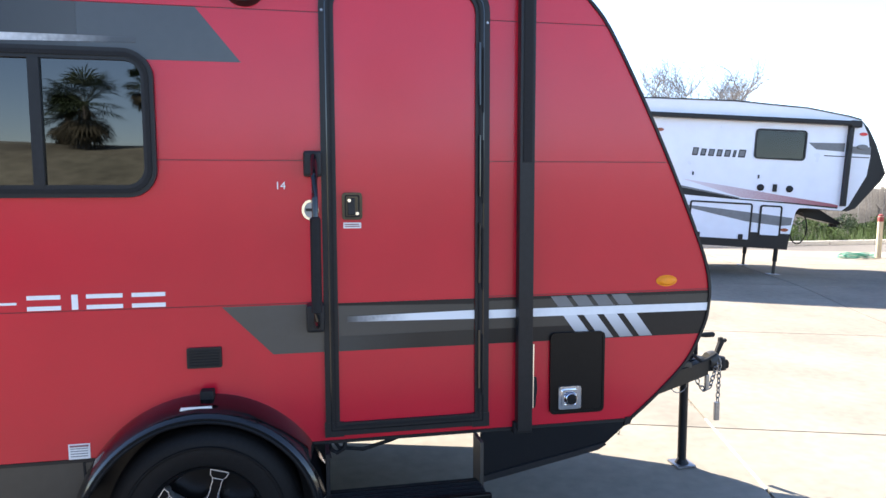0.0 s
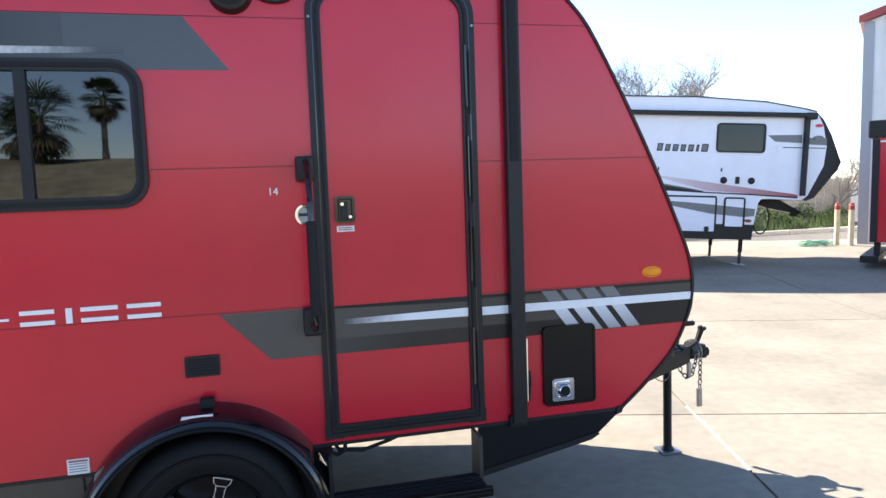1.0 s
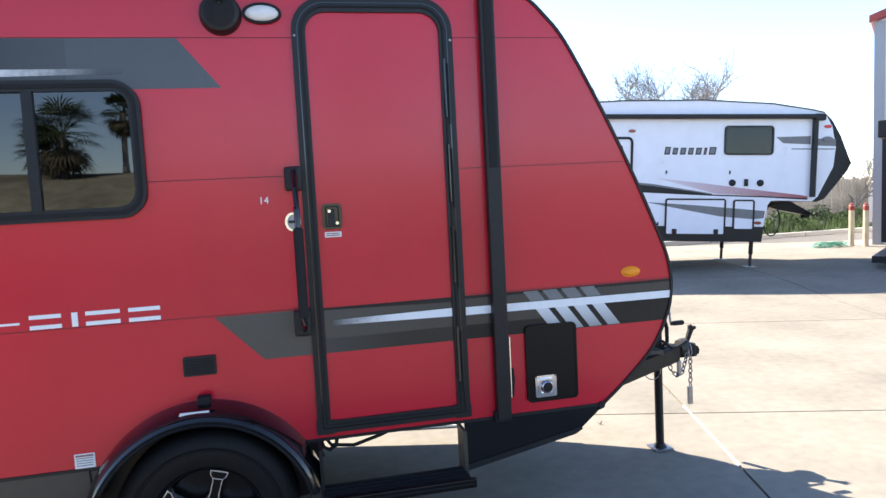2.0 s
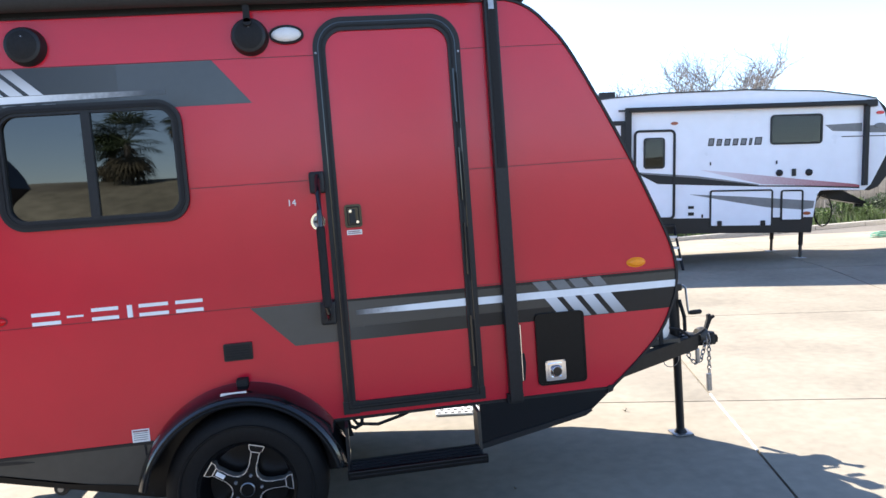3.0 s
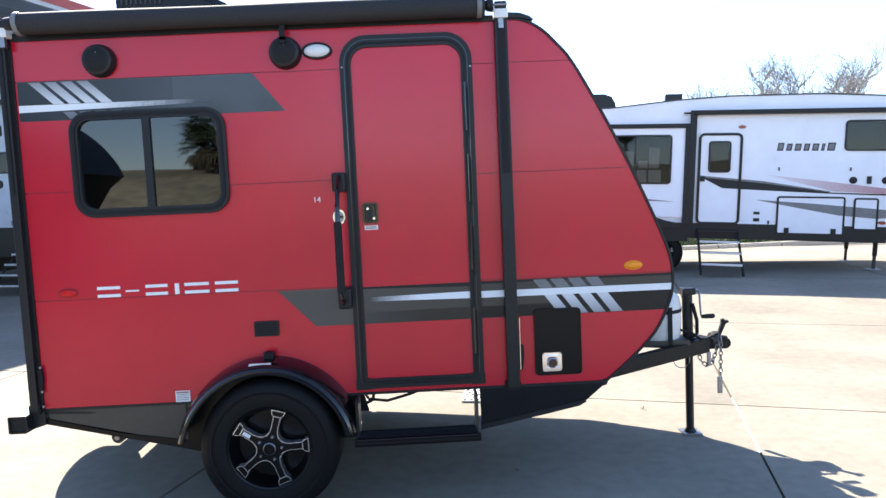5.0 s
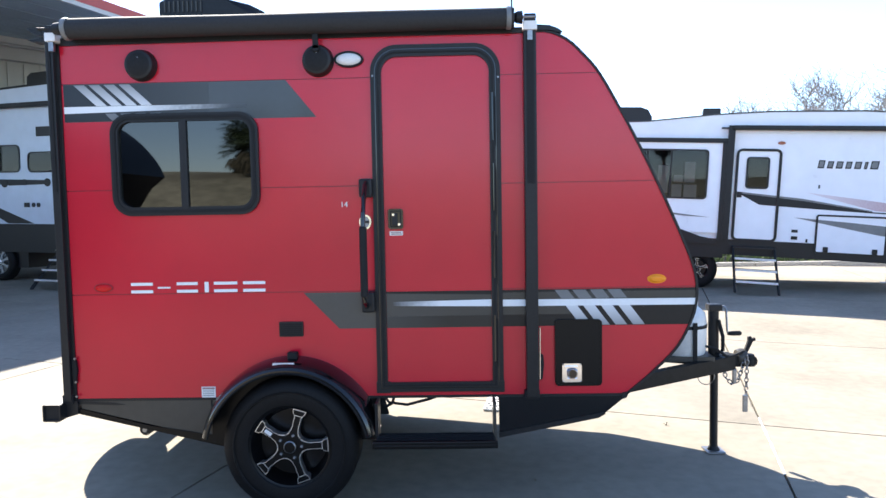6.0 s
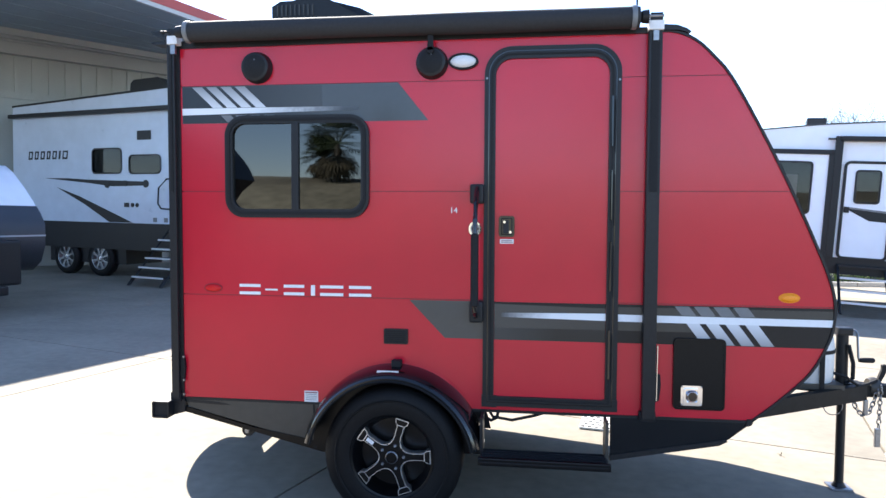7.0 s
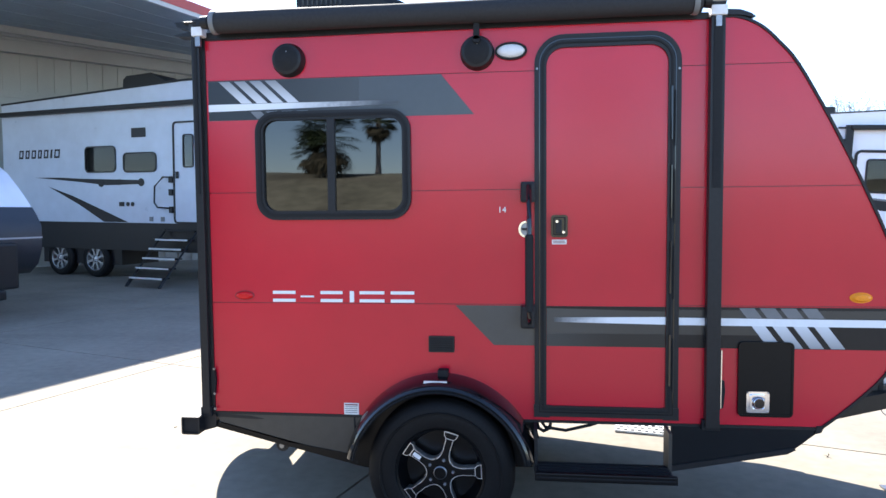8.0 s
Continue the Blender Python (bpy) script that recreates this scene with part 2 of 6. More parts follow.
def box(bm, x0, x1, y0, y1, z0, z1, bevel=0.0):
    vs = [bm.verts.new((x, y, z)) for x in (x0, x1) for y in (y0, y1) for z in (z0, z1)]
    fs = [bm.faces.new([vs[i] for i in f]) for f in ((0, 1, 3, 2), (4, 6, 7, 5), (0, 4, 5, 1), (2, 3, 7, 6), (0, 2, 6, 4), (1, 5, 7, 3))]
    if bevel:
        bmesh.ops.recalc_face_normals(bm, faces=fs)
        es = list({ed for f in fs for ed in f.edges})
        bmesh.ops.bevel(bm, geom=es, offset=bevel, segments=2, affect="EDGES", profile=0.6)
    return bm


def boxed(*args, **kw):
    return box(bmesh.new(), *args, **kw)


def prism(bm, poly, y0, y1):
    """Extrudes an outline in x and z from y0 to y1."""
    front = [bm.verts.new((x, y0, z)) for x, z in poly]
    back = [bm.verts.new((x, y1, z)) for x, z in poly]
    bm.faces.new(front)
    bm.faces.new(back[::-1])
    for i in range(len(poly)):
        j = (i + 1) % len(poly)
        bm.faces.new((front[i], back[i], back[j], front[j]))
    return bm


def prismed(poly, y0, y1):
    return prism(bmesh.new(), poly, y0, y1)


def ring(bm, outer, inner, y0, y1):
    """A frame between two outlines with the same number of points."""
    n = len(outer)
    v = [[bm.verts.new((x, y, z)) for x, z in loop] for loop in (outer, inner) for y in (y0, y1)]
    of, ob_, nf, nb = v
    for i in range(n):
        j = (i + 1) % n
        bm.faces.new((of[i], of[j], nf[j], nf[i]))
        bm.faces.new((ob_[j], ob_[i], nb[i], nb[j]))
        bm.faces.new((of[j], of[i], ob_[i], ob_[j]))
        bm.faces.new((nf[i], nf[j], nb[j], nb[i]))
    return bm


def rounded(x0, x1, z0, z1, r, seg=6, low=None):
    """A rectangle with rounded corners, as an outline; low: another radius for the two lower ones."""
    low = r if low is None else low
    out = []
    for right, top, a0 in ((1, 1, 0), (0, 1, 90), (0, 0, 180), (1, 0, 270)):
        q = r if top else low
        cx, cz = (x1 - q if right else x0 + q), (z1 - q if top else z0 + q)
        out += [(cx + q * math.cos(radians(a0 + 90 * k / seg)), cz + q * math.sin(radians(a0 + 90 * k / seg))) for k in range(seg + 1)]
    return out


def ellipse(cx, cz, rx, rz, n=28):
    return [(cx + rx * math.cos(2 * math.pi * k / n), cz + rz * math.sin(2 * math.pi * k / n)) for k in range(n)]


def tube(bm, pts, r, seg=8, r1=None, cap=True):
    """A round bar along points, tapering to r1."""
    pts = [Vector(p) for p in pts]
    loops = []
    up = Vector((0, 0, 1))
    for i, p in enumerate(pts):
        d = (pts[min(i + 1, len(pts) - 1)] - pts[max(i - 1, 0)]).normalized()
        s = d.cross(up if abs(d.z) < 0.9 else Vector((1, 0, 0))).normalized()
        t = s.cross(d)
        rad = r + (r1 - r) * i / (len(pts) - 1) if r1 is not None else r
        loops.append([bm.verts.new(p + rad * (math.cos(2 * math.pi * k / seg) * s + math.sin(2 * math.pi * k / seg) * t)) for k in range(seg)])
    for a_, b_ in zip(loops, loops[1:]):
        for k in range(seg):
            bm.faces.new((a_[k], a_[(k + 1) % seg], b_[(k + 1) % seg], b_[k]))
    if cap:
        bm.faces.new(loops[0][::-1])
        bm.faces.new(loops[-1])
    return bm


def tubed(pts, r, seg=8, r1=None):
    return tube(bmesh.new(), pts, r, seg, r1)


def lathe(bm, profile, centre, axis="y", seg=40, caps=True):
    """Turns a profile of (radius, along) about an axis through centre."""
    c = Vector(centre)
    loops = []
    for r, h in profile:
        loop = []
        for k in range(seg):
            ca, sa = r * math.cos(2 * math.pi * k / seg), r * math.sin(2 * math.pi * k / seg)
            off = {"y": (ca, h, sa), "z": (ca, sa, h), "x": (h, ca, sa)}[axis]
            loop.append(bm.verts.new(c + Vector(off)))
        loops.append(loop)
    for a_, b_ in zip(loops, loops[1:]):
        for k in range(seg):
            bm.faces.new((a_[k], a_[(k + 1) % seg], b_[(k + 1) % seg], b_[k]))
    if caps and profile[0][0] > 1e-4:
        bm.faces.new(loops[0])
    if caps and profile[-1][0] > 1e-4:
        bm.faces.new(loops[-1][::-1])
    bmesh.ops.remove_doubles(bm, verts=bm.verts, dist=1e-5)
    return bm


def lathed(profile, centre, axis="y", seg=40, caps=True):
    return lathe(bmesh.new(), profile, centre, axis, seg, caps)


def cut(poly, axis, value, keep_above):
    """The part of a convex outline on one side of a line."""
    out = []
    for i, p in enumerate(poly):
        q = poly[(i + 1) % len(poly)]
        a_, b_ = (p[axis] - value, q[axis] - value) if keep_above else (value - p[axis], value - q[axis])
        if a_ >= 0:
            out.append(p)
        if a_ * b_ < 0:
            f = a_ / (a_ - b_)
            out.append((p[0] + f * (q[0] - p[0]), p[1] + f * (q[1] - p[1])))
    return out


def cell(poly, x0, x1, z0, z1):
    for axis, value, above in ((0, x0, True), (0, x1, False), (1, z0, True), (1, z1, False)):
        poly = cut(poly, axis, value, above) if len(poly) > 2 else []
    return poly if len(poly) > 2 else None


def islands(name, bm, mat, parent, label=""):
    """One part for each connected piece of a mesh whose cells touch; inner faces are taken out."""
    bmesh.ops.remove_doubles(bm, verts=bm.verts, dist=1e-4)
    inner = [f for f in bm.faces if all(len(ed.link_faces) > 2 for ed in f.edges)]
    bmesh.ops.delete(bm, geom=inner, context="FACES")
    left = set(bm.faces)
    while left:
        group, todo = set(), [next(iter(left))]
        while todo:
            f = todo.pop()
            if f not in group:
                group.add(f)
                todo += [g for ed in f.edges for g in ed.link_faces if g not in group]
        left -= group
        one = bmesh.new()
        made = {}
        for v in {v for f in group for v in f.verts}:
            made[v] = one.verts.new(v.co)
        for f in group:
            one.faces.new([made[v] for v in f.verts])
        part(name, one, mat, parent, label)
    bm.free()


def smooth01(v):
    v = min(1.0, max(0.0, v))
    return v * v * (3 - 2 * v)


def ground_z(x, y):
    """The lot rises a little towards the parked trailers."""
    return 0.12 * smooth01((y - 4.2) / 3.2) * smooth01((x + 3) / 7)


# ---- the ground ----
GRID = -16.5  # heading of the slab joints
GU = Vector((math.cos(radians(GRID)), math.sin(radians(GRID)), 0))
GV = Vector((-GU.y, GU.x, 0))
bm = bmesh.new()
xs = [-3000, -400, -80, -40] + [-30 + 2 * k for k in range(31)] + [40, 80, 400, 3000]
ys = [-3000, -400, -80, -40] + [-30 + 2 * k for k in range(31)] + [40, 80, 400, 3000]
gv = [[bm.verts.new((x, y, ground_z(x, y) - 0.03)) for y in ys] for x in xs]
for i in range(len(xs) - 1):
    for j in range(len(ys) - 1):
        bm.faces.new((gv[i][j], gv[i + 1][j], gv[i + 1][j + 1], gv[i][j + 1]))
ground = part("ground", bm, JOINT, label="dusty ground under the concrete lot")
tagged(ground, category="ground", kind="structure")
PITCH, U0, V0, GAP = 3.37, 2.64, 2.25, 0.008
for iu in range(-6, 6):
    for iv in range(-4, 4):
        bm = bmesh.new()
        n = 6
        rows = []
        for a_ in range(n + 1):
            row = []
            for b_ in range(n + 1):
                u = U0 + PITCH * (iu + a_ / n) + (GAP if a_ == 0 else -GAP if a_ == n else 0)
                v = V0 + PITCH * (iv + b_ / n) + (GAP if b_ == 0 else -GAP if b_ == n else 0)
                p = GU * u + GV * v
                row.append(bm.verts.new((p.x, p.y, ground_z(p.x, p.y))))
            rows.append(row)
        for a_ in range(n):
            for b_ in range(n):
                bm.faces.new((rows[a_][b_], rows[a_ + 1][b_], rows[a_ + 1][b_ + 1], rows[a_][b_ + 1]))
        rim = [ed for ed in bm.edges if ed.is_boundary]
        down = bmesh.ops.extrude_edge_only(bm, edges=rim)
        for v_ in (g for g in down["geom"] if isinstance(g, bmesh.types.BMVert)):
            v_.co.z -= 0.025
        part("concrete_slab", bm, CONCRETE, ground)


# pale strip in the joint beside the drawbar
bm = bmesh.new()
for k in range(10):
    w = 0.006 + 0.002 * math.sin(k * 2.1)
    low, high = [], []
    for u, v in ((-w, 0.0), (w, 0.0), (w, 0.115), (-w, 0.115)):
        p = GU * (U0 + u) + GV * (1.28 + 0.115 * k + v)
        low.append(bm.verts.new((p.x, p.y, -0.004)))
        high.append(bm.verts.new((p.x, p.y, 0.005)))
    bm.faces.new(high)
    for q in range(4):
        bm.faces.new((low[q], low[(q + 1) % 4], high[(q + 1) % 4], high[q]))
part("joint_strip", bm, WHITE_TANK, ground, "pale strip in a slab joint")


# ---- the red camper ----
SLOPE = 0.0145  # it stands a little nose-up
camper = thing("travel_trailer", "small red teardrop camper with black trim parked on concrete", "travel trailer", pose(0, 0, 0, 0, -math.degrees(SLOPE), 0))
WIDE = 1.73
NOSE = [(1.385, 2.548), (1.45, 2.53), (1.52, 2.49), (1.586, 2.427), (1.678, 2.317), (1.822, 2.061), (1.974, 1.757), (2.1, 1.475), (2.165, 1.31), (2.188, 1.2), (2.186, 1.11), (2.165, 1.017), (2.085, 0.86), (1.94, 0.712), (1.818, 0.61)]


def curved(points, n=4):
    """A smooth line through points."""
    out = []
    for i in range(len(points) - 1):
        p0, p1, p2, p3 = (Vector(points[max(0, min(len(points) - 1, i + k))]) for k in (-1, 0, 1, 2))
        for k in range(n):
            f = k / n
            q = 0.5 * (2 * p1 + (p2 - p0) * f + (2 * p0 - 5 * p1 + 4 * p2 - p3) * f * f + (3 * p1 - p0 - 3 * p2 + p3) * f ** 3)
            out.append((q.x, q.y))
    return out + [tuple(points[-1])]


OUTLINE = [(-1.2, 0.61), (-1.2, 2.535)] + curved(NOSE)
cxm, czm = 0.4, 1.5


def inset(poly, d):
    """The outline moved inwards along its corners' normals."""
    out = []
    n = len(poly)
    for i in range(n):
        p0, p1, p2 = (Vector(poly[k]) for k in ((i - 1) % n, i, (i + 1) % n))
        n1 = Vector((p1.y - p0.y, p0.x - p1.x)).normalized()
        n2 = Vector((p2.y - p1.y, p1.x - p2.x)).normalized()
        m_ = (n1 + n2).normalized()
        if m_.dot(Vector((cxm, czm)) - p1) < 0:
            m_ = -m_
        out.append(tuple(p1 + m_ * d / max(0.5, abs(m_.dot(n1)))))
    return out


bm = ring(bmesh.new(), inset(OUTLINE, 0.002), inset(OUTLINE, 0.035), 0.008, WIDE - 0.008)
part("body_shell", bm, BLACK_GLOSS, camper, "black roof, nose and floor skin", True)
part("far_wall", prismed(inset(OUTLINE, 0.002), WIDE - 0.035, WIDE), RED, camper)
part("inner_wall", prismed(inset(OUTLINE, 0.036), WIDE - 0.06, WIDE - 0.045), INSIDE, camper)

# side wall in courses, open at the window and the door
HOLES = [(-0.905, -0.178, 1.652, 2.121), (0.505, 1.11, 0.66, 2.45)]
COURSES = [(0.61, 1.188), (1.188, 1.754), (1.754, 2.324), (2.324, 2.56)]
for z0, z1 in COURSES:
    bm = bmesh.new()
    zc = sorted({z0 + 0.0022, z1 - 0.0022, *(h for hole in HOLES for h in hole[2:] if z0 + 0.01 < h < z1 - 0.01)})
    xc = [-1.3, *(h for hole in HOLES for h in hole[:2]), 2.4]
    for za, zb in zip(zc, zc[1:]):
        for xa, xb in zip(xc, xc[1:]):
            mid = ((xa + xb) / 2, (za + zb) / 2)
            if any(h[0] < mid[0] < h[1] and h[2] < mid[1] < h[3] for h in HOLES):
                continue
            poly = cell(OUTLINE, xa, xb, za, zb)
            if poly:
                prism(bm, poly, 0.0, 0.02)
    islands("wall_panel", bm, RED, camper, "glossy red side panel")
# dark backing that shows in the joints
for z0, z1 in ((0.62, 0.66), (1.17, 1.2), (1.74, 1.77), (2.31, 2.34)):
    for xa, xb in ((-1.19, -0.93), (-0.93, -0.17), (-0.17, 0.5), (1.12, 2.25)):
        if z0 == 1.74 and xa == -0.93:
            continue
        poly = cell(inset(OUTLINE, 0.01), xa, xb, z0, z1)
        if poly:
            part("joint_backing", prismed(poly, 0.003, 0.012), RED_EDGE, camper)
# black edge moulding round the nose and along the roof
edge_out, edge_in = inset(OUTLINE, -0.003), inset(OUTLINE, 0.009)
bm = bmesh.new()
for i in range(1, len(OUTLINE) - 1):
    j = i + 1
    prism(bm, [edge_out[i], edge_out[j], edge_in[j], edge_in[i]], -0.008, 0.03)
part("edge_moulding", bm, BLACK_TRIM, camper, "black edge moulding round the nose")
part("rear_moulding", boxed(-1.212, -1.198, -0.008, 0.03, 0.6, 2.54), BLACK_TRIM, camper)
part("nose_tip_trim", prismed([(1.79, 0.618), (1.824, 0.618), (1.812, 0.588), (1.785, 0.58)], -0.008, 0.03), BLACK_TRIM, camper)
part("bottom_rail", boxed(-1.2, 1.81, -0.003, 0.02, 0.598, 0.611), BLACK_TRIM, camper)

# skirts
part("rear_skirt", prismed([(-1.19, 0.597), (-1.175, 0.555), (-0.457, 0.383), (-0.452, 0.597)], 0.0, 0.016), GREY_SKIRT, camper, "grey painted metal skirt")
part("skirt_tail", prismed([(-0.452, 0.597), (-0.452, 0.383), (-0.40, 0.375), (-0.34, 0.375), (-0.34, 0.597)], -0.004, 0.02), GREY_SKIRT, camper)
part("arch_liner", prismed([(0.455 * math.cos(radians(180 * k / 24)), 0.372 + 0.46 * math.sin(radians(180 * k / 24))) for k in range(25)], -0.0095, -0.0065), BLACK_DEEP, camper, "black liner of the wheel arch")
part("skirt_rail", prismed([(-1.20, 0.56), (-1.2, 0.53), (-0.40, 0.34), (-0.34, 0.34), (-0.34, 0.40), (-0.45, 0.402), (-0.8, 0.458)], -0.006, 0.03), BLACK_DEEP, camper)
part("skirt_corner", prismed([(-1.253, 0.60), (-1.19, 0.60), (-1.19, 0.53), (-1.253, 0.512)], -0.02, 0.04), BLACK_TRIM, camper)
part("skirt_seam", prismed([(-0.455, 0.597), (-0.448, 0.597), (-0.436, 0.36), (-0.448, 0.36)], -0.008, 0.0), BLACK_RUBBER, camper)
part("sealant_smear", prismed([(-1.19, 0.599), (-1.0, 0.589), (-0.93, 0.576), (-0.98, 0.574), (-1.19, 0.582)], -0.0025, 0.0), BLACK_TRIM, camper, "smear of black sealant")
for z in (0.63, 0.84, 0.71):
    part("screw_head", lathed([(0, -0.024), (0.006, -0.024), (0.008, -0.018)], (-1.192, 0, z), "y", 8), STEEL, camper)
part("front_skirt", prismed([(1.122, 0.597), (1.125, 0.388), (1.66, 0.482), (1.69, 0.497), (1.812, 0.597)], 0.0, 0.016), BLACK_GLOSS, camper, "black glossy front skirt")
part("skirt_lip", prismed([(1.123, 0.402), (1.123, 0.374), (1.66, 0.478), (1.7, 0.5), (1.69, 0.508)], -0.008, 0.03), BLACK_TRIM, camper)
part("nose_skirt", prismed([(1.816, 0.61), (1.69, 0.496), (1.66, 0.492), (1.79, 0.61)], 0.02, WIDE - 0.02), BLACK_TRIM, camper)

# unseen far side; the front piece is drawn down and back to block sun
part("unseen_far_skirt", prismed([(0.12, 0.6), (0.12, 0.45), (0.34, 0.13), (0.62, 0.2), (1.25, 0.385), (1.692, 0.495), (1.83, 0.6)], WIDE - 0.016, WIDE), BLACK_TRIM, camper)
part("unseen_far_skirt", prismed([(-1.19, 0.597), (-1.175, 0.555), (-0.457, 0.383), (-0.452, 0.597)], WIDE - 0.016, WIDE), GREY_SKIRT, camper)

# chassis
for y in (0.38, WIDE - 0.38):
    part("chassis_rail", boxed(-1.25, 1.9, y - 0.03, y + 0.03, 0.5, 0.6), BLACK_TRIM, camper)
part("axle", tubed([(0, 0.1, 0.38), (0, WIDE - 0.1, 0.38)], 0.03, 12), BLACK_TRIM, camper)
for x in (-1.1, 0.45, 1.15, 1.8):
    part("cross_member", boxed(x - 0.02, x + 0.02, 0.38, WIDE - 0.38, 0.53, 0.6), BLACK_TRIM, camper)

# bumper tube at the back
bm = ring(bmesh.new(), rounded(-1.35, -1.252, 0.508, 0.6, 0.01, 3), rounded(-1.342, -1.26, 0.516, 0.592, 0.006, 3), -0.08, WIDE + 0.08)
bumper = part("bumper", bm, BLACK_TRIM, camper, "black square-tube rear bumper")
part("tube_plug", boxed(-1.342, -1.26, -0.07, -0.06, 0.516, 0.592), BLACK_RUBBER, bumper)
# unseen plate added to keep sun out of the gap behind the body
part("gap_plate", boxed(-1.251, -1.08, 0.3, WIDE + 0.02, 0.53, 0.545), BLACK_TRIM, bumper)
part("carrier_beam", boxed(-1.6, -1.452, 1.05, WIDE + 0.06, 0.5, 0.58), BLACK_TRIM, bumper)
for y in (0.38, WIDE - 0.38):
    part("bumper_arm", boxed(-1.26, -1.2, y - 0.03, y + 0.03, 0.51, 0.58), BLACK_TRIM, camper)
part("stabiliser_foot", lathed([(0.0, -0.05), (0.035, -0.05), (0.035, 0.05), (0.0, 0.05)], (-0.88, 0.16, 0.4), "y", 16), BLACK_TRIM, camper)
part("stabiliser_bolt", lathed([(0.0, -0.012), (0.014, -0.012), (0.016, 0.0), (0.0, 0.0)], (-0.88, 0.108, 0.4), "y", 10), STEEL, camper)
part("stabiliser_arm", prismed([(-0.9, 0.42), (-0.84, 0.39), (-0.55, 0.54), (-0.58, 0.58)], 0.14, 0.2), BLACK_TRIM, camper)

# wheel arch
bm = bmesh.new()
prof = [(0.468, 0.0), (0.467, -0.02), (0.458, -0.1), (0.44, -0.16), (0.425, -0.172), (0.41, -0.17)]
loops = []
for k in range(33):
    ang = radians(9 + 162 * k / 32)
    wide = 1.0 + 0.04 * abs(math.cos(ang)) ** 3
    loops.append([bm.verts.new((r * wide * math.cos(ang), y, 0.372 + r * math.sin(ang))) for r, y in prof])
for a_, b_ in zip(loops, loops[1:]):
    for k in range(len(prof) - 1):
        bm.faces.new((a_[k], a_[k + 1], b_[k + 1], b_[k]))
fender = part("fender", bm, BLACK_GLOSS, camper, "glossy black wheel arch with a rolled lip", True)
bm = bmesh.new()
pts = [((0.41 * (1 + 0.04 * abs(math.cos(radians(t_))) ** 3)) * math.cos(radians(t_)), -0.17, 0.372 + 0.41 * math.sin(radians(t_))) for t_ in range(9, 172, 6)]
part("arch_lip", tube(bm, pts, 0.0065, 6), TYRE, fender, smooth=True)
part("marker_base", boxed(-0.012, 0.04, -0.06, -0.01, 0.828, 0.866, bevel=0.006), BLACK_RUBBER, fender)
part("arch_label", prismed([(-0.07, 0.8275), (0.04, 0.8275), (0.043, 0.812), (-0.075, 0.812)], -0.128, -0.122), WHITE_PAPER, fender, "narrow white warning label")
part("wheel_well", prismed([(0.5 * math.cos(radians(8 + 164 * k / 16)), 0.36 + 0.48 * math.sin(radians(8 + 164 * k / 16))) for k in range(17)], 0.26, 0.27), BLACK_RUBBER, camper)


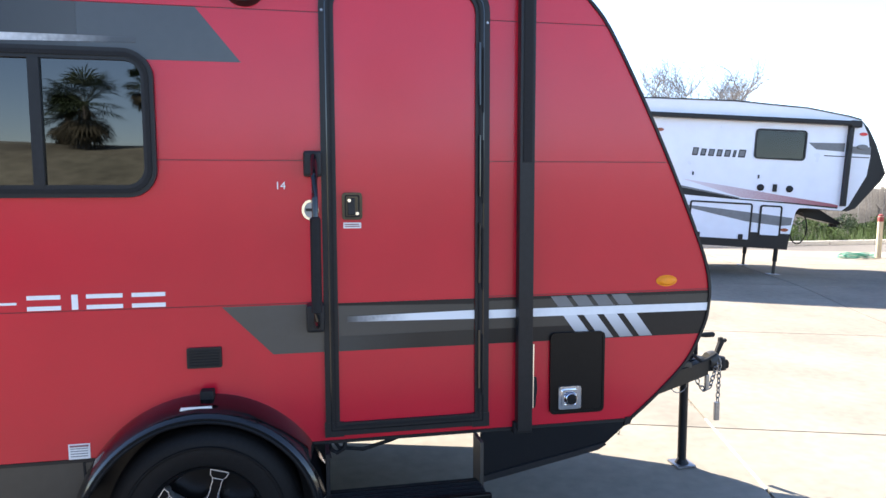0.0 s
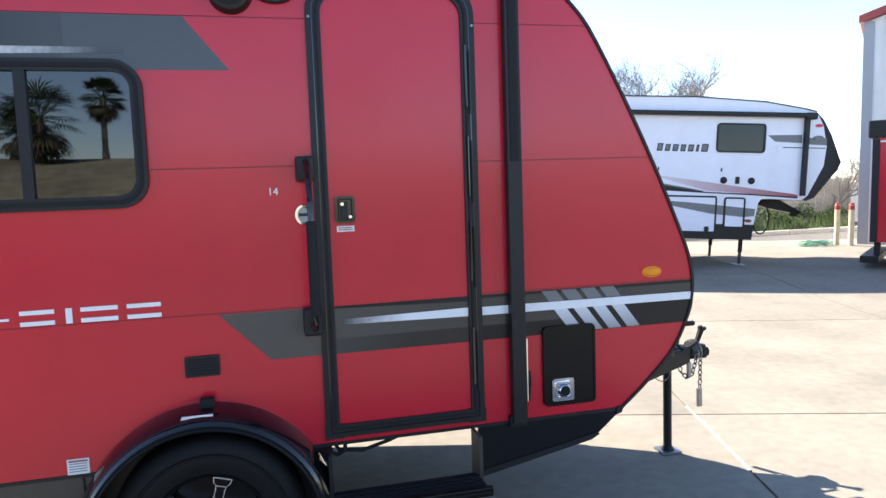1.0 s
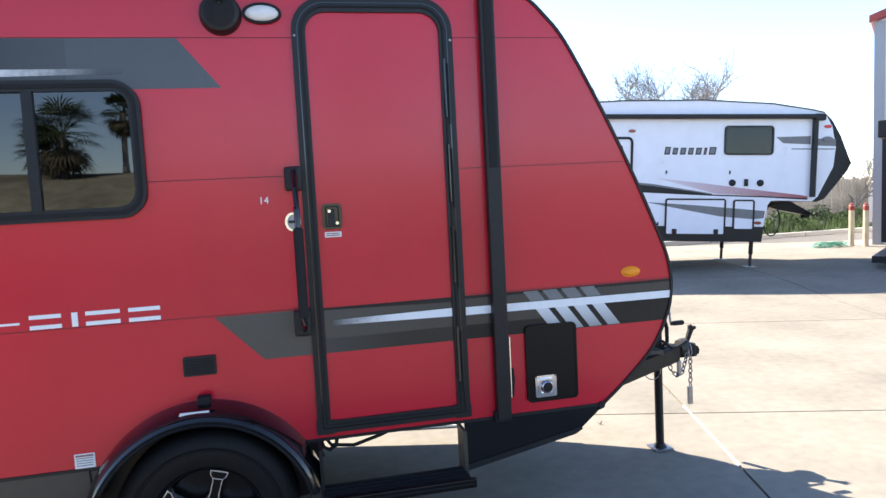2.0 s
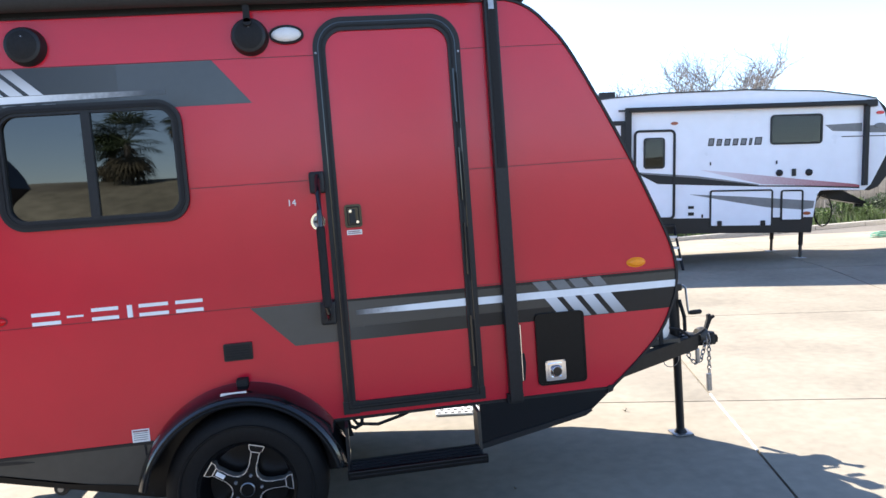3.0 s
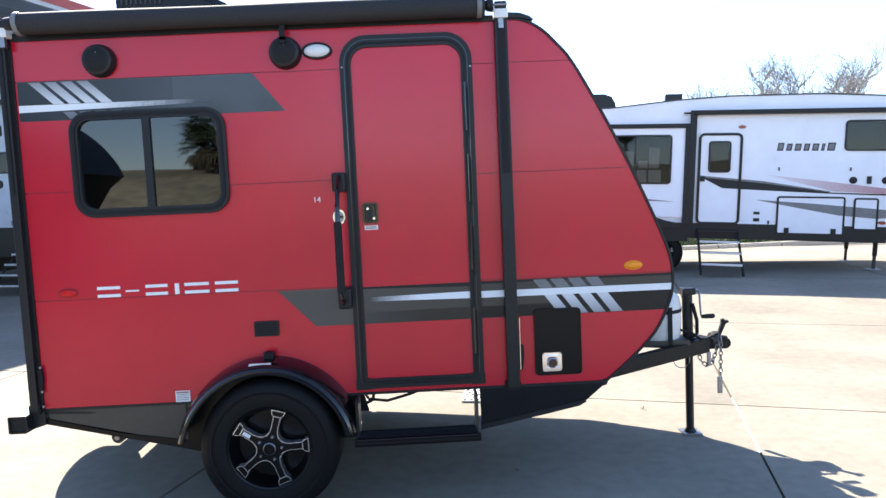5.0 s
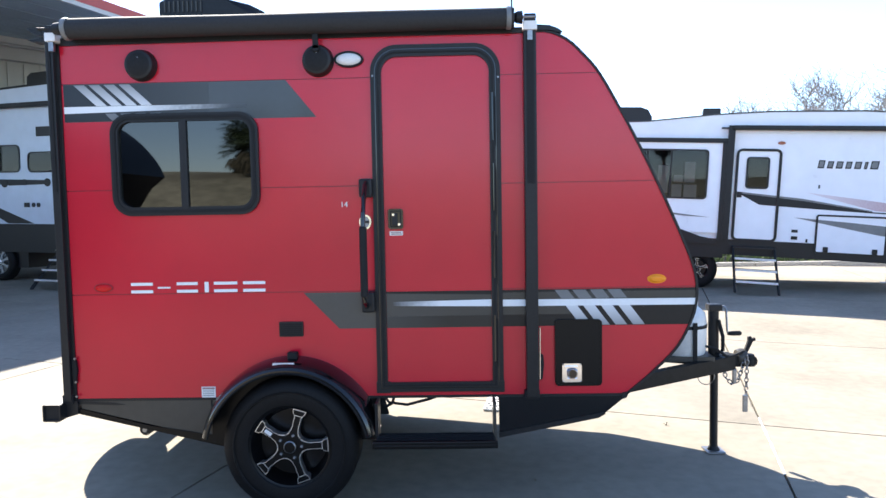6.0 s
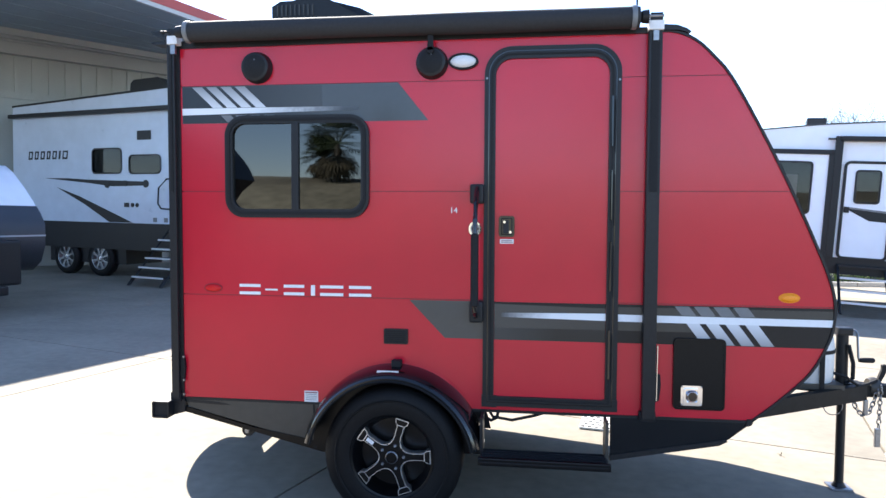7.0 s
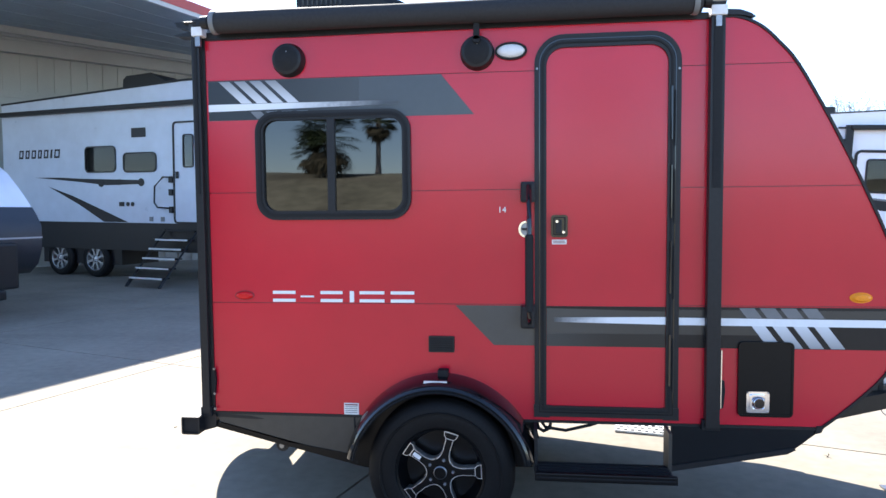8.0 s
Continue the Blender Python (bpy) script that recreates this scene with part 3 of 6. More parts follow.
def wheel(name, centre, parent, r=0.36, rim_r=0.212, width=0.205, turn=0.0, facing=-1, spokes=5, dark=True, metal=None):
    """A tyre with a spoked alloy rim; the outer side looks along -y times facing."""
    cx, cy, cz = centre
    metal = metal or ALU
    w = part(name, lathed([(rim_r, 0.0), (rim_r + 0.01, -0.012), (rim_r + 0.05, -0.02), (r - 0.05, -0.012), (r - 0.018, 0.004), (r - 0.004, 0.02), (r, 0.04), (r, width - 0.04), (r - 0.018, width - 0.004), (rim_r, width)], centre, "y", 56, False), TYRE, parent, "black tyre", True)
    part("sidewall_ring", lathed([(r - 0.075, -0.0195), (r - 0.072, -0.0225), (r - 0.066, -0.0225), (r - 0.063, -0.0175)], centre, "y", 56, False), TYRE, w, smooth=True)
    rim = part("rim", lathed([(0.0, 0.09), (rim_r - 0.035, 0.09), (rim_r - 0.012, 0.02), (rim_r - 0.006, -0.004), (rim_r + 0.004, -0.008), (rim_r + 0.006, 0.0)], centre, "y", 48, False), BLACK_DEEP if dark else metal, w, "black alloy rim" if dark else "silver alloy rim", True)
    for k in range(spokes):
        ang = radians(turn + 360 * k / spokes)
        d, s = Vector((math.cos(ang), math.sin(ang))), Vector((-math.sin(ang), math.cos(ang)))
        half = [(0.056, 0.0407), (0.068, 0.029), (0.085, 0.0215), (0.11, 0.0175), (0.135, 0.019), (0.155, 0.018), (0.17, 0.0215), (0.178, 0.031), (0.2, 0.036)]
        outl = [(a_, -b_) for a_, b_ in half] + half[::-1]
        k_ = rim_r / 0.212
        spoke = part("spoke", prismed([(cx + k_ * (d.x * a_ + s.x * b_), cz + k_ * (d.y * a_ + s.y * b_)) for a_, b_ in outl], cy + 0.004, cy + 0.05), metal, w, "machined aluminium spoke edge")
        half = [(0.03, 0.0218), (0.0515, 0.0374), (0.065, 0.0254), (0.0838, 0.018), (0.11, 0.0142), (0.135, 0.0158), (0.155, 0.0148), (0.166, 0.0175)]
        tip = [(0.1705, 0.0182), (0.1797, 0.0278), (0.1963, 0.0318)]
        for side in (half, tip) if dark else ():
            inner = [(a_, -b_) for a_, b_ in side] + side[::-1]
            part("spoke_inlay", prismed([(cx + k_ * (d.x * a_ + s.x * b_), cz + k_ * (d.y * a_ + s.y * b_)) for a_, b_ in inner], cy + 0.001, cy + 0.012), BLACK_DEEP, w)
    part("hub_cap", lathed([(0.0, -0.012), (0.026, -0.012), (0.032, -0.004), (0.036, 0.004), (0.05, 0.006), (0.05, 0.03)], centre, "y", 28, False), BLACK_DEEP if dark else ALU, w, "hub cap with a bright ring", True)
    part("hub_ring", lathed([(0.029, -0.0128), (0.033, -0.0105), (0.033, -0.004)], centre, "y", 28, False), STEEL, w, smooth=True)
    for k in range(5):
        ang = radians(turn + 72 * k)
        part("lug_nut", lathed([(0.0, -0.006), (0.007, -0.006), (0.010, 0.0), (0.010, 0.012)], (cx + 0.062 * math.cos(ang), cy, cz + 0.062 * math.sin(ang)), "y", 8), CHROME, w)
    return w


near_wheel = wheel("wheel", (0.005, -0.12, 0.374), camper, r=0.366, rim_r=0.215, turn=74)
sd, ss = Vector((math.cos(radians(146)), math.sin(radians(146)))), Vector((-math.sin(radians(146)), math.cos(radians(146))))
part("spoke_sticker", prismed([(0.005 + sd.x * a_ + ss.x * b_, 0.374 + sd.y * a_ + ss.y * b_) for a_, b_ in ((0.118, -0.01), (0.16, -0.01), (0.16, 0.01), (0.118, 0.01))], -0.1205, -0.119), WHITE_PAPER, near_wheel, "small pale sticker")
far = bmesh.new()
part("far_tyre", lathe(far, [(0.2, 0.0), (0.33, -0.005), (0.36, 0.03), (0.36, 0.17), (0.33, 0.2), (0.2, 0.2)], (0, WIDE - 0.15, 0.36), "y", 40), TYRE, camper, smooth=True)
spare = part("spare_tyre", lathed([(0.0, 0.02), (0.2, 0.0), (0.34, -0.004), (0.38, 0.03), (0.38, 0.16), (0.34, 0.19), (0.2, 0.19), (0.0, 0.15)], (-1.62, 1.1, 0.6), "x", 40), TYRE, camper, "black spare tyre on the rear wall", True)
part("spare_mount", boxed(-1.45, -1.2, 0.98, 1.12, 0.605, 0.68), BLACK_TRIM, spare)

# window
wf = part("window", ring(bmesh.new(), rounded(-0.938, -0.141, 1.613, 2.16, 0.105, 8), rounded(-0.896, -0.184, 1.66, 2.116, 0.065, 8), -0.022, 0.012), BLACK_TRIM, camper, "black framed sliding window with tinted glass", True)
part("window_bead", ring(bmesh.new(), rounded(-0.924, -0.157, 1.629, 2.145, 0.09, 8), rounded(-0.908, -0.172, 1.645, 2.129, 0.078, 8), -0.027, -0.02), BLACK_RUBBER, wf, smooth=True)
part("window_mullion", boxed(-0.563, -0.525, -0.024, 0.012, 1.655, 2.119), BLACK_TRIM, wf)
pane = part("pane", prismed(rounded(-0.9, -0.55, 1.655, 2.12, 0.012, 4), -0.004, 0.0), GLASS, wf)
pane2 = part("pane", prismed(rounded(-0.54, -0.182, 1.655, 2.12, 0.012, 4), -0.010, -0.006), GLASS, wf)
for x in (-0.44, -0.3):
    part("weep_hole", boxed(x - 0.012, x + 0.012, -0.0285, -0.0265, 1.632, 1.638), BLACK_RUBBER, wf)

# entry door
door = part("entry_door", prismed(rounded(0.519, 1.096, 0.682, 2.43, 0.085, 8, low=0.004), -0.004, 0.03), RED, camper, "red entry door in a black frame, shut", True)
frame_ = part("door_frame", ring(bmesh.new(), rounded(0.466, 1.151, 0.634, 2.489, 0.14, 10, low=0.004), rounded(0.523, 1.092, 0.687, 2.427, 0.085, 10, low=0.004), -0.016, 0.02), BLACK_TRIM, camper, "black door frame with rounded top corners", True)
part("door_gasket", ring(bmesh.new(), rounded(0.487, 1.128, 0.654, 2.467, 0.12, 10, low=0.004), rounded(0.492, 1.123, 0.659, 2.462, 0.115, 10, low=0.004), -0.0185, -0.014), BLACK_GLOSS, frame_, smooth=True)
part("door_gasket", ring(bmesh.new(), rounded(0.502, 1.112, 0.668, 2.452, 0.105, 10, low=0.004), rounded(0.509, 1.105, 0.675, 2.445, 0.098, 10, low=0.004), -0.021, -0.014), BLACK_RUBBER, frame_, smooth=True)
part("corner_block", boxed(0.462, 0.54, -0.018, 0.0, 0.63, 0.69), BLACK_TRIM, frame_)
part("corner_block", boxed(1.08, 1.155, -0.018, 0.0, 0.63, 0.69), BLACK_TRIM, frame_)
for z in (2.23, 1.86, 1.5, 1.05):
    part("hinge_rod", tubed([(1.107, -0.022, z), (1.107, -0.022, z - 0.25)], 0.005, 6), BLACK_GLOSS, frame_)
    part("hinge_rod", tubed([(1.122, -0.020, z - 0.02), (1.122, -0.020, z - 0.28)], 0.004, 6), BLACK_RUBBER, frame_)
for x, z in ((0.478, 2.33), (1.14, 2.31)):
    part("screw_head", lathed([(0, -0.019), (0.005, -0.019), (0.006, -0.016)], (x, 0, z), "y", 10), STEEL, frame_)

# door lock and its notice
lock = part("door_lock", prismed(rounded(0.545, 0.625, 1.52, 1.628, 0.014, 5), -0.022, -0.004), BLACK_GLOSS, door, "black paddle door lock with two key barrels", True)
part("lock_well", ring(bmesh.new(), rounded(0.556, 0.614, 1.53, 1.618, 0.006, 4), rounded(0.561, 0.609, 1.535, 1.613, 0.004, 4), -0.026, -0.02), BLACK_RUBBER, lock)
part("lock_paddle", boxed(0.566, 0.596, -0.03, -0.02, 1.538, 1.606, bevel=0.004), BLACK_TRIM, lock)
for x, z in ((0.573, 1.597), (0.604, 1.545)):
    part("key_barrel", lathed([(0, -0.034), (0.007, -0.034), (0.009, -0.03), (0.009, -0.02)], (x, 0, z), "y", 14), CHROME, lock)
note = part("door_notice", boxed(0.55, 0.621, -0.0055, -0.004, 1.485, 1.508), WHITE_PAPER, door, "small white notice with two lines of red print")
for z, x1 in ((1.5005, 0.612), (1.4925, 0.616)):
    part("print_bar", boxed(0.556, x1, -0.0062, -0.0053, z - 0.002, z + 0.002), PRINT, note)

# grab handle and porch light button
handle = part("grab_handle", tubed([(0.436, -0.05, 1.775), (0.437, -0.105, 1.75), (0.438, -0.165, 1.69), (0.438, -0.21, 1.61), (0.438, -0.225, 1.54), (0.438, -0.225, 1.2), (0.438, -0.215, 1.16), (0.437, -0.16, 1.125), (0.436, -0.05, 1.12)], 0.0125, 10), BLACK_GLOSS, camper, "black swing-out grab handle beside the door", True)
part("handle_grip", lathed([(0.0125, 0.0), (0.0195, 0.004), (0.0195, 0.35), (0.0125, 0.358)], (0.438, -0.225, 1.185), "z", 14, False), BLACK_RUBBER, handle, "ribbed foam grip", True)
part("handle_bracket", boxed(0.398, 0.468, -0.07, 0.0, 1.69, 1.79, bevel=0.012), BLACK_TRIM, handle)
part("handle_bracket", boxed(0.398, 0.468, -0.07, 0.0, 1.078, 1.188, bevel=0.012), BLACK_TRIM, handle)
ringo = part("chrome_latch", ring(bmesh.new(), ellipse(0.421, 1.56, 0.033, 0.04), ellipse(0.421, 1.56, 0.023, 0.03), -0.012, 0.0), CHROME, camper, "oval chrome latch ring", True)
part("latch_face", prismed(ellipse(0.421, 1.56, 0.024, 0.031), -0.006, -0.001), STEEL, ringo)
part("latch_bar", boxed(0.403, 0.44, -0.012, -0.005, 1.555, 1.566), BLACK_TRIM, ringo)

# upper and lower stripes
FADE_UP = fade_material("upper_line_fade", (0.78, 0.79, 0.8), (0.055, 0.062, 0.068), -0.78, -0.28)
FADE_LOW = fade_material("lower_line_fade", (0.055, 0.062, 0.068), (0.78, 0.79, 0.8), 0.56, 0.82)
FADE_BAND = fade_material("band_fade", (0.043, 0.046, 0.046), (0.024, 0.026, 0.026), 0.5, 0.95, broken=0.15, coat=0.3)
FADE_DARK = fade_material("band_fade_dark", (0.04, 0.043, 0.043), (0.008, 0.0085, 0.009), 0.5, 0.85, broken=0.1)
FADE_TOP = fade_material("upper_band_fade", (0.010, 0.0105, 0.012), (0.043, 0.046, 0.046), -0.9, -0.42, broken=0.08, coat=0.12)
SLASH_UP = brushed_vinyl("silver_vinyl_upper", 2.33, 2.2)
SLASH_LOW = brushed_vinyl("silver_vinyl_lower", 0.96, 1.1)
part("upper_band", prismed([(-1.187, 2.322), (0.012, 2.322), (0.173, 2.124), (-1.187, 2.122)], -0.0016, 0.0), GRAPHITE, camper, "graphite vinyl stripe")
part("upper_band_dark", prismed([(-1.187, 2.32), (-0.4, 2.32), (-0.4, 2.205), (-1.187, 2.205)], -0.0024, 0.0), FADE_TOP, camper)
part("upper_band_dark", prismed([(-1.187, 2.166), (-0.4, 2.18), (-0.4, 2.124), (-1.187, 2.124)], -0.0024, 0.0), FADE_TOP, camper)
part("upper_line", prismed([(-1.187, 2.168), (-0.2, 2.184), (-0.2, 2.204), (-1.187, 2.204)], -0.0036, 0.0), FADE_UP, camper, "white line fading into the stripe")
for k in range(4):
    x = -1.131 + 0.0815 * k
    part("upper_slash", prismed([(x, 2.318), (x + 0.057, 2.318), (x + 0.057 + 0.12, 2.206), (x + 0.12, 2.206)], -0.0032, 0.0), SLASH_UP, camper)
    part("upper_slash_tail", prismed([(x + 0.165, 2.165), (x + 0.222, 2.165), (x + 0.258, 2.128), (x + 0.201, 2.128)], -0.0030, 0.0), RV_GREY, camper)
part("lower_band", prismed([(0.074, 1.182), (0.468, 1.182), (0.468, 0.984), (0.265, 0.984)], -0.0016, 0.0), GRAPHITE, camper, "graphite vinyl stripe")
part("lower_band", prismed([(1.15, 1.182), (2.184, 1.182), (2.184, 1.12), (2.165, 1.03), (2.145, 0.984), (1.15, 0.984)], -0.0016, 0.0), DARK_VINYL, camper)
for za, zb in ((1.128, 1.168), (1.048, 1.092)):
    part("lower_band_grey", prismed([(1.15, za), (2.18, za), (2.18, zb), (1.15, zb)] if za > 1.1 else [(1.15, za), (1.55, za), (1.50, zb), (1.15, zb)], -0.0024, 0.0), GRAPHITE_DARK, camper)
part("lower_line", prismed([(1.15, 1.094), (2.186, 1.09), (2.187, 1.125), (1.15, 1.13)], -0.0036, 0.0), WHITE_VINYL, camper, "white line along the stripe")
part("door_band", prismed([(0.524, 1.182), (1.091, 1.182), (1.091, 0.984), (0.524, 0.984)], -0.0056, -0.004), FADE_BAND, door)
part("door_band_dark", prismed([(0.524, 1.182), (1.091, 1.182), (1.091, 1.160), (0.524, 1.172)], -0.0064, -0.004), DARK_VINYL, door)
part("door_band_dark", prismed([(0.526, 1.046), (1.091, 1.05), (1.091, 0.985), (0.526, 0.985)], -0.0064, -0.004), FADE_DARK, door)
part("door_line", prismed([(0.56, 1.104), (1.091, 1.096), (1.091, 1.133), (0.56, 1.126)], -0.0076, -0.004), FADE_LOW, door, "white line fading out in small hexagons")
for k in range(4):
    x = 1.43 + 0.0935 * k
    part("lower_slash", prismed([(x, 1.178), (x + 0.07, 1.178), (x + 0.07 + 0.036, 1.131), (x + 0.036, 1.131)], -0.0032, 0.0), RV_GREY, camper)
    part("lower_slash", prismed([(x + 0.058, 1.093), (x + 0.12, 1.093), (x + 0.2, 0.987), (x + 0.138, 0.987)], -0.0032, 0.0), SLASH_LOW, camper)

# the maker's lettering as plain white bars, and the model number
for x0, x1 in ((-0.87, -0.75), (-0.723, -0.653), (-0.618, -0.503), (-0.465, -0.443), (-0.414, -0.286), (-0.254, -0.133)):
    bm = bmesh.new()
    if x1 - x0 < 0.03:
        box(bm, x0, x1, -0.003, 0.0, 1.193, 1.25)
    elif x1 - x0 < 0.1:
        box(bm, x0, x1, -0.003, 0.0, 1.217, 1.226)
    else:
        box(bm, x0, x1, -0.003, 0.0, 1.234, 1.25)
        box(bm, x0, x1, -0.003, 0.0, 1.193, 1.209)
    part("letter_bar", bm, WHITE_VINYL, camper)


def lettering(text, size, parent, x, y, z, mat, name="lettering"):
    cu = bpy.data.curves.new(name, "FONT")
    cu.body, cu.size, cu.extrude, cu.align_x = text, size, 0.001, "CENTER"
    tmp = bpy.data.objects.new("tmp", cu)
    scene.collection.objects.link(tmp)
    bpy.context.view_layer.update()
    me = bpy.data.meshes.new_from_object(tmp.evaluated_get(bpy.context.evaluated_depsgraph_get()))
    bpy.data.objects.remove(tmp)
    me.materials.clear()
    me.materials.append(mat)
    ob = new(name, me)
    ob.parent = parent
    ob.matrix_basis = pose(x, y, z, 90, 0, 0)
    return ob


lettering("14", 0.042, camper, 0.308, -0.002, 1.642, WHITE_VINYL, "model_number")

# small fittings on the wall
vent = part("wall_vent", prismed(rounded(-0.062, 0.068, 0.945, 1.026, 0.006, 3), -0.012, 0.0), BLACK_TRIM, camper, "dark louvred wall vent")
for k in range(6):
    part("vent_slat", boxed(-0.053, 0.059, -0.016, -0.008, 0.953 + 0.0115 * k, 0.959 + 0.0115 * k), BLACK_RUBBER, vent)
stk = part("wall_sticker", boxed(-0.505, -0.428, -0.002, 0.0, 0.612, 0.672), WHITE_PAPER, camper, "white capacity sticker with small print")
for k in range(4):
    part("print_bar", boxed(-0.498, -0.436, -0.003, -0.0018, 0.622 + 0.01 * k, 0.625 + 0.01 * k), RV_GREY, stk)
part("print_bar", boxed(-0.5, -0.433, -0.003, -0.0018, 0.66, 0.667), PRINT, stk)
for x, z, name, lens, rx in ((1.973, 1.231, "amber_marker_light", AMBER, 0.047), (-1.022, 1.225, "red_marker_light", RED_LENS, 0.049)):
    ml = part(name, lathed([(0.0, -1.0), (0.6, -0.9), (0.9, -0.55), (1.0, 0.0)], (0, 0, 0), "y", 28), lens, camper, name.replace("_", " "), True)
    ml.matrix_basis = Matrix.LocRotScale((x, 0, z), None, (rx, 0.016, 0.022))
    part("light_base", prismed(ellipse(x, z, rx + 0.003, 0.025), -0.004, 0.0), RED_EDGE if lens is RED_LENS else AMBER, camper)
for x, z in ((-0.755, 2.413), (0.191, 2.416)):
    sp = part("speaker", lathed([(0.0, -0.05), (0.066, -0.05), (0.074, -0.046), (0.082, -0.02), (0.084, 0.0)], (x, 0, z), "y", 36), BLACK_TRIM, camper, "round black outdoor speaker", True)
    part("speaker_grille", lathed([(0.0, -0.0535), (0.056, -0.053), (0.062, -0.049)], (x, 0, z), "y", 36), BLACK_RUBBER, sp, smooth=True)
    part("speaker_dot", lathed([(0, -0.0545), (0.003, -0.0545), (0.004, -0.05)], (x + 0.002, 0, z + 0.035), "y", 8), STEEL, sp)
porch = part("porch_light", ring(bmesh.new(), ellipse(0.354, 2.42, 0.078, 0.042), ellipse(0.354, 2.42, 0.068, 0.033), -0.018, 0.0), BLACK_RUBBER, camper, "oval porch light with a clear lens", True)
lens = part("porch_lens", lathed([(0.0, -1.0), (0.55, -0.9), (0.88, -0.55), (1.0, 0.0)], (0, 0, 0), "y", 28), CLEAR_LENS, porch, "clear lens", True)
lens.matrix_basis = Matrix.LocRotScale((0.354, -0.004, 2.42), None, (0.07, 0.028, 0.035))

# service panel with the power inlet
panel = part("service_panel", prismed(rounded(1.431, 1.676, 0.661, 1.016, 0.02, 5), -0.014, 0.0), BLACK_DEEP, camper, "black service panel on the wall", True)
part("panel_frame", ring(bmesh.new(), rounded(1.428, 1.679, 0.658, 1.019, 0.022, 5), rounded(1.438, 1.669, 0.668, 1.009, 0.016, 5), -0.017, -0.002), BLACK_DEEP, panel, smooth=True)
inlet = part("power_inlet", prismed(rounded(1.465, 1.569, 0.68, 0.782, 0.012, 4), -0.022, -0.013), CHROME, panel, "square chrome inlet with a round cap", True)
part("inlet_frame", ring(bmesh.new(), rounded(1.478, 1.555, 0.692, 0.769, 0.012, 4), rounded(1.487, 1.546, 0.701, 0.76, 0.01, 4), -0.03, -0.02), CHROME, inlet, smooth=True)
part("inlet_cap", lathed([(0, -0.044), (0.024, -0.044), (0.029, -0.038), (0.033, -0.02)], (1.517, 0, 0.731), "y", 24), CHROME, inlet, smooth=True)
part("inlet_cap_face", lathed([(0, -0.0465), (0.022, -0.0465), (0.0245, -0.041)], (1.517, 0, 0.731), "y", 24), BLACK_GLOSS, inlet, smooth=True)
for x in (1.47, 1.563):
    for z in (0.685, 0.777):
        part("screw_head", lathed([(0, -0.025), (0.004, -0.025), (0.005, -0.021)], (x, 0, z), "y", 8), STEEL, inlet)

# awning: two arms, their brackets and the rolled fabric
for side, x0, x1 in ((-1, -1.256, -1.214), (1, 1.273, 1.338)):
    arm = part("awning_arm", boxed(x0, x1, -0.036 if side < 0 else -0.045, 0.0, 0.605, 2.57, bevel=0.004), BLACK_TRIM, camper, "black aluminium awning arm")
    part("arm_channel", boxed(x0 + 0.014, x1 - 0.014, -0.04 if side < 0 else -0.049, -0.035 if side < 0 else -0.044, 1.75, 2.52), BLACK_RUBBER, arm)
    bx0, bx1 = (x0 + 0.014, x1 + 0.03) if side < 0 else (x0 - 0.004, x1 + 0.004)
    part("arm_bracket", boxed(bx0, bx1, -0.06, 0.0, 2.54, 2.585, bevel=0.004), WHITE_PAPER, arm, "pale plastic bracket")
    part("bracket_tongue", boxed((bx0 + bx1) / 2 - 0.013, (bx0 + bx1) / 2 + 0.013, -0.052, -0.034, 2.49, 2.541), STEEL, arm)
    part("arm_head", boxed(bx0 + 0.006, bx1 - 0.006, -0.062, 0.01, 2.585, 2.622, bevel=0.006), BLACK_TRIM, arm)
    part("arm_foot", boxed(x0 - 0.012, x1 + 0.006, -0.03, 0.0, 0.588, 0.64, bevel=0.005), BLACK_RUBBER, arm)
    if side > 0:
        part("gas_strut", tubed([(x1 + 0.008, -0.028, 0.98), (x1 + 0.006, -0.028, 0.7)], 0.004, 8), CHROME, arm)
    part("strut_latch", prismed([(x1 + 0.004, 0.84), (x1 + 0.026, 0.83), (x1 + 0.03, 0.78), (x1 + 0.022, 0.70), (x1 + 0.004, 0.69)], -0.02, -0.004), BLACK_RUBBER, arm)
    part("head_pin", tubed([(x0 - 0.02 if side < 0 else x0 - 0.05, -0.06, 2.604), (x1, -0.06, 2.604)], 0.007, 8), BLACK_TRIM if side < 0 else STEEL, arm)
part("awning_bracket", prismed([(1.34, 2.548), (1.34, 2.575), (1.41, 2.57), (1.455, 2.553), (1.478, 2.536), (1.465, 2.532), (1.42, 2.545)], -0.02, 0.1), BLACK_TRIM, camper)
part("awning_bracket", prismed([(-1.335, 2.612), (-1.258, 2.618), (-1.258, 2.57), (-1.32, 2.59)], -0.05, 0.03), BLACK_TRIM, camper)
part("awning_bracket", prismed([(-1.35, 2.556), (-1.258, 2.57), (-1.258, 2.545), (-1.33, 2.548)], -0.03, 0.05), BLACK_TRIM, camper)
roll = bmesh.new()
prof = [(0.0, -1.126), (0.050, -1.126), (0.053, -1.118)] + [(0.053 + 0.0012 * math.sin(k * 0.5), -1.108 + 2.318 * k / 24) for k in range(25)] + [(0.051, 1.222), (0.0, 1.222)]
awning = part("awning_roll", lathe(roll, prof, (0, -0.065, 2.598), "x", 28), AWNING_FABRIC, camper, "rolled dark grey awning fabric", True)
for x in (-1.112, 1.195):
    part("roll_end_cap", lathed([(0.0, -0.012), (0.057, -0.012), (0.059, 0.0), (0.057, 0.012), (0.0, 0.012)], (x, -0.065, 2.598), "x", 28), RV_GREY, awning, smooth=True)
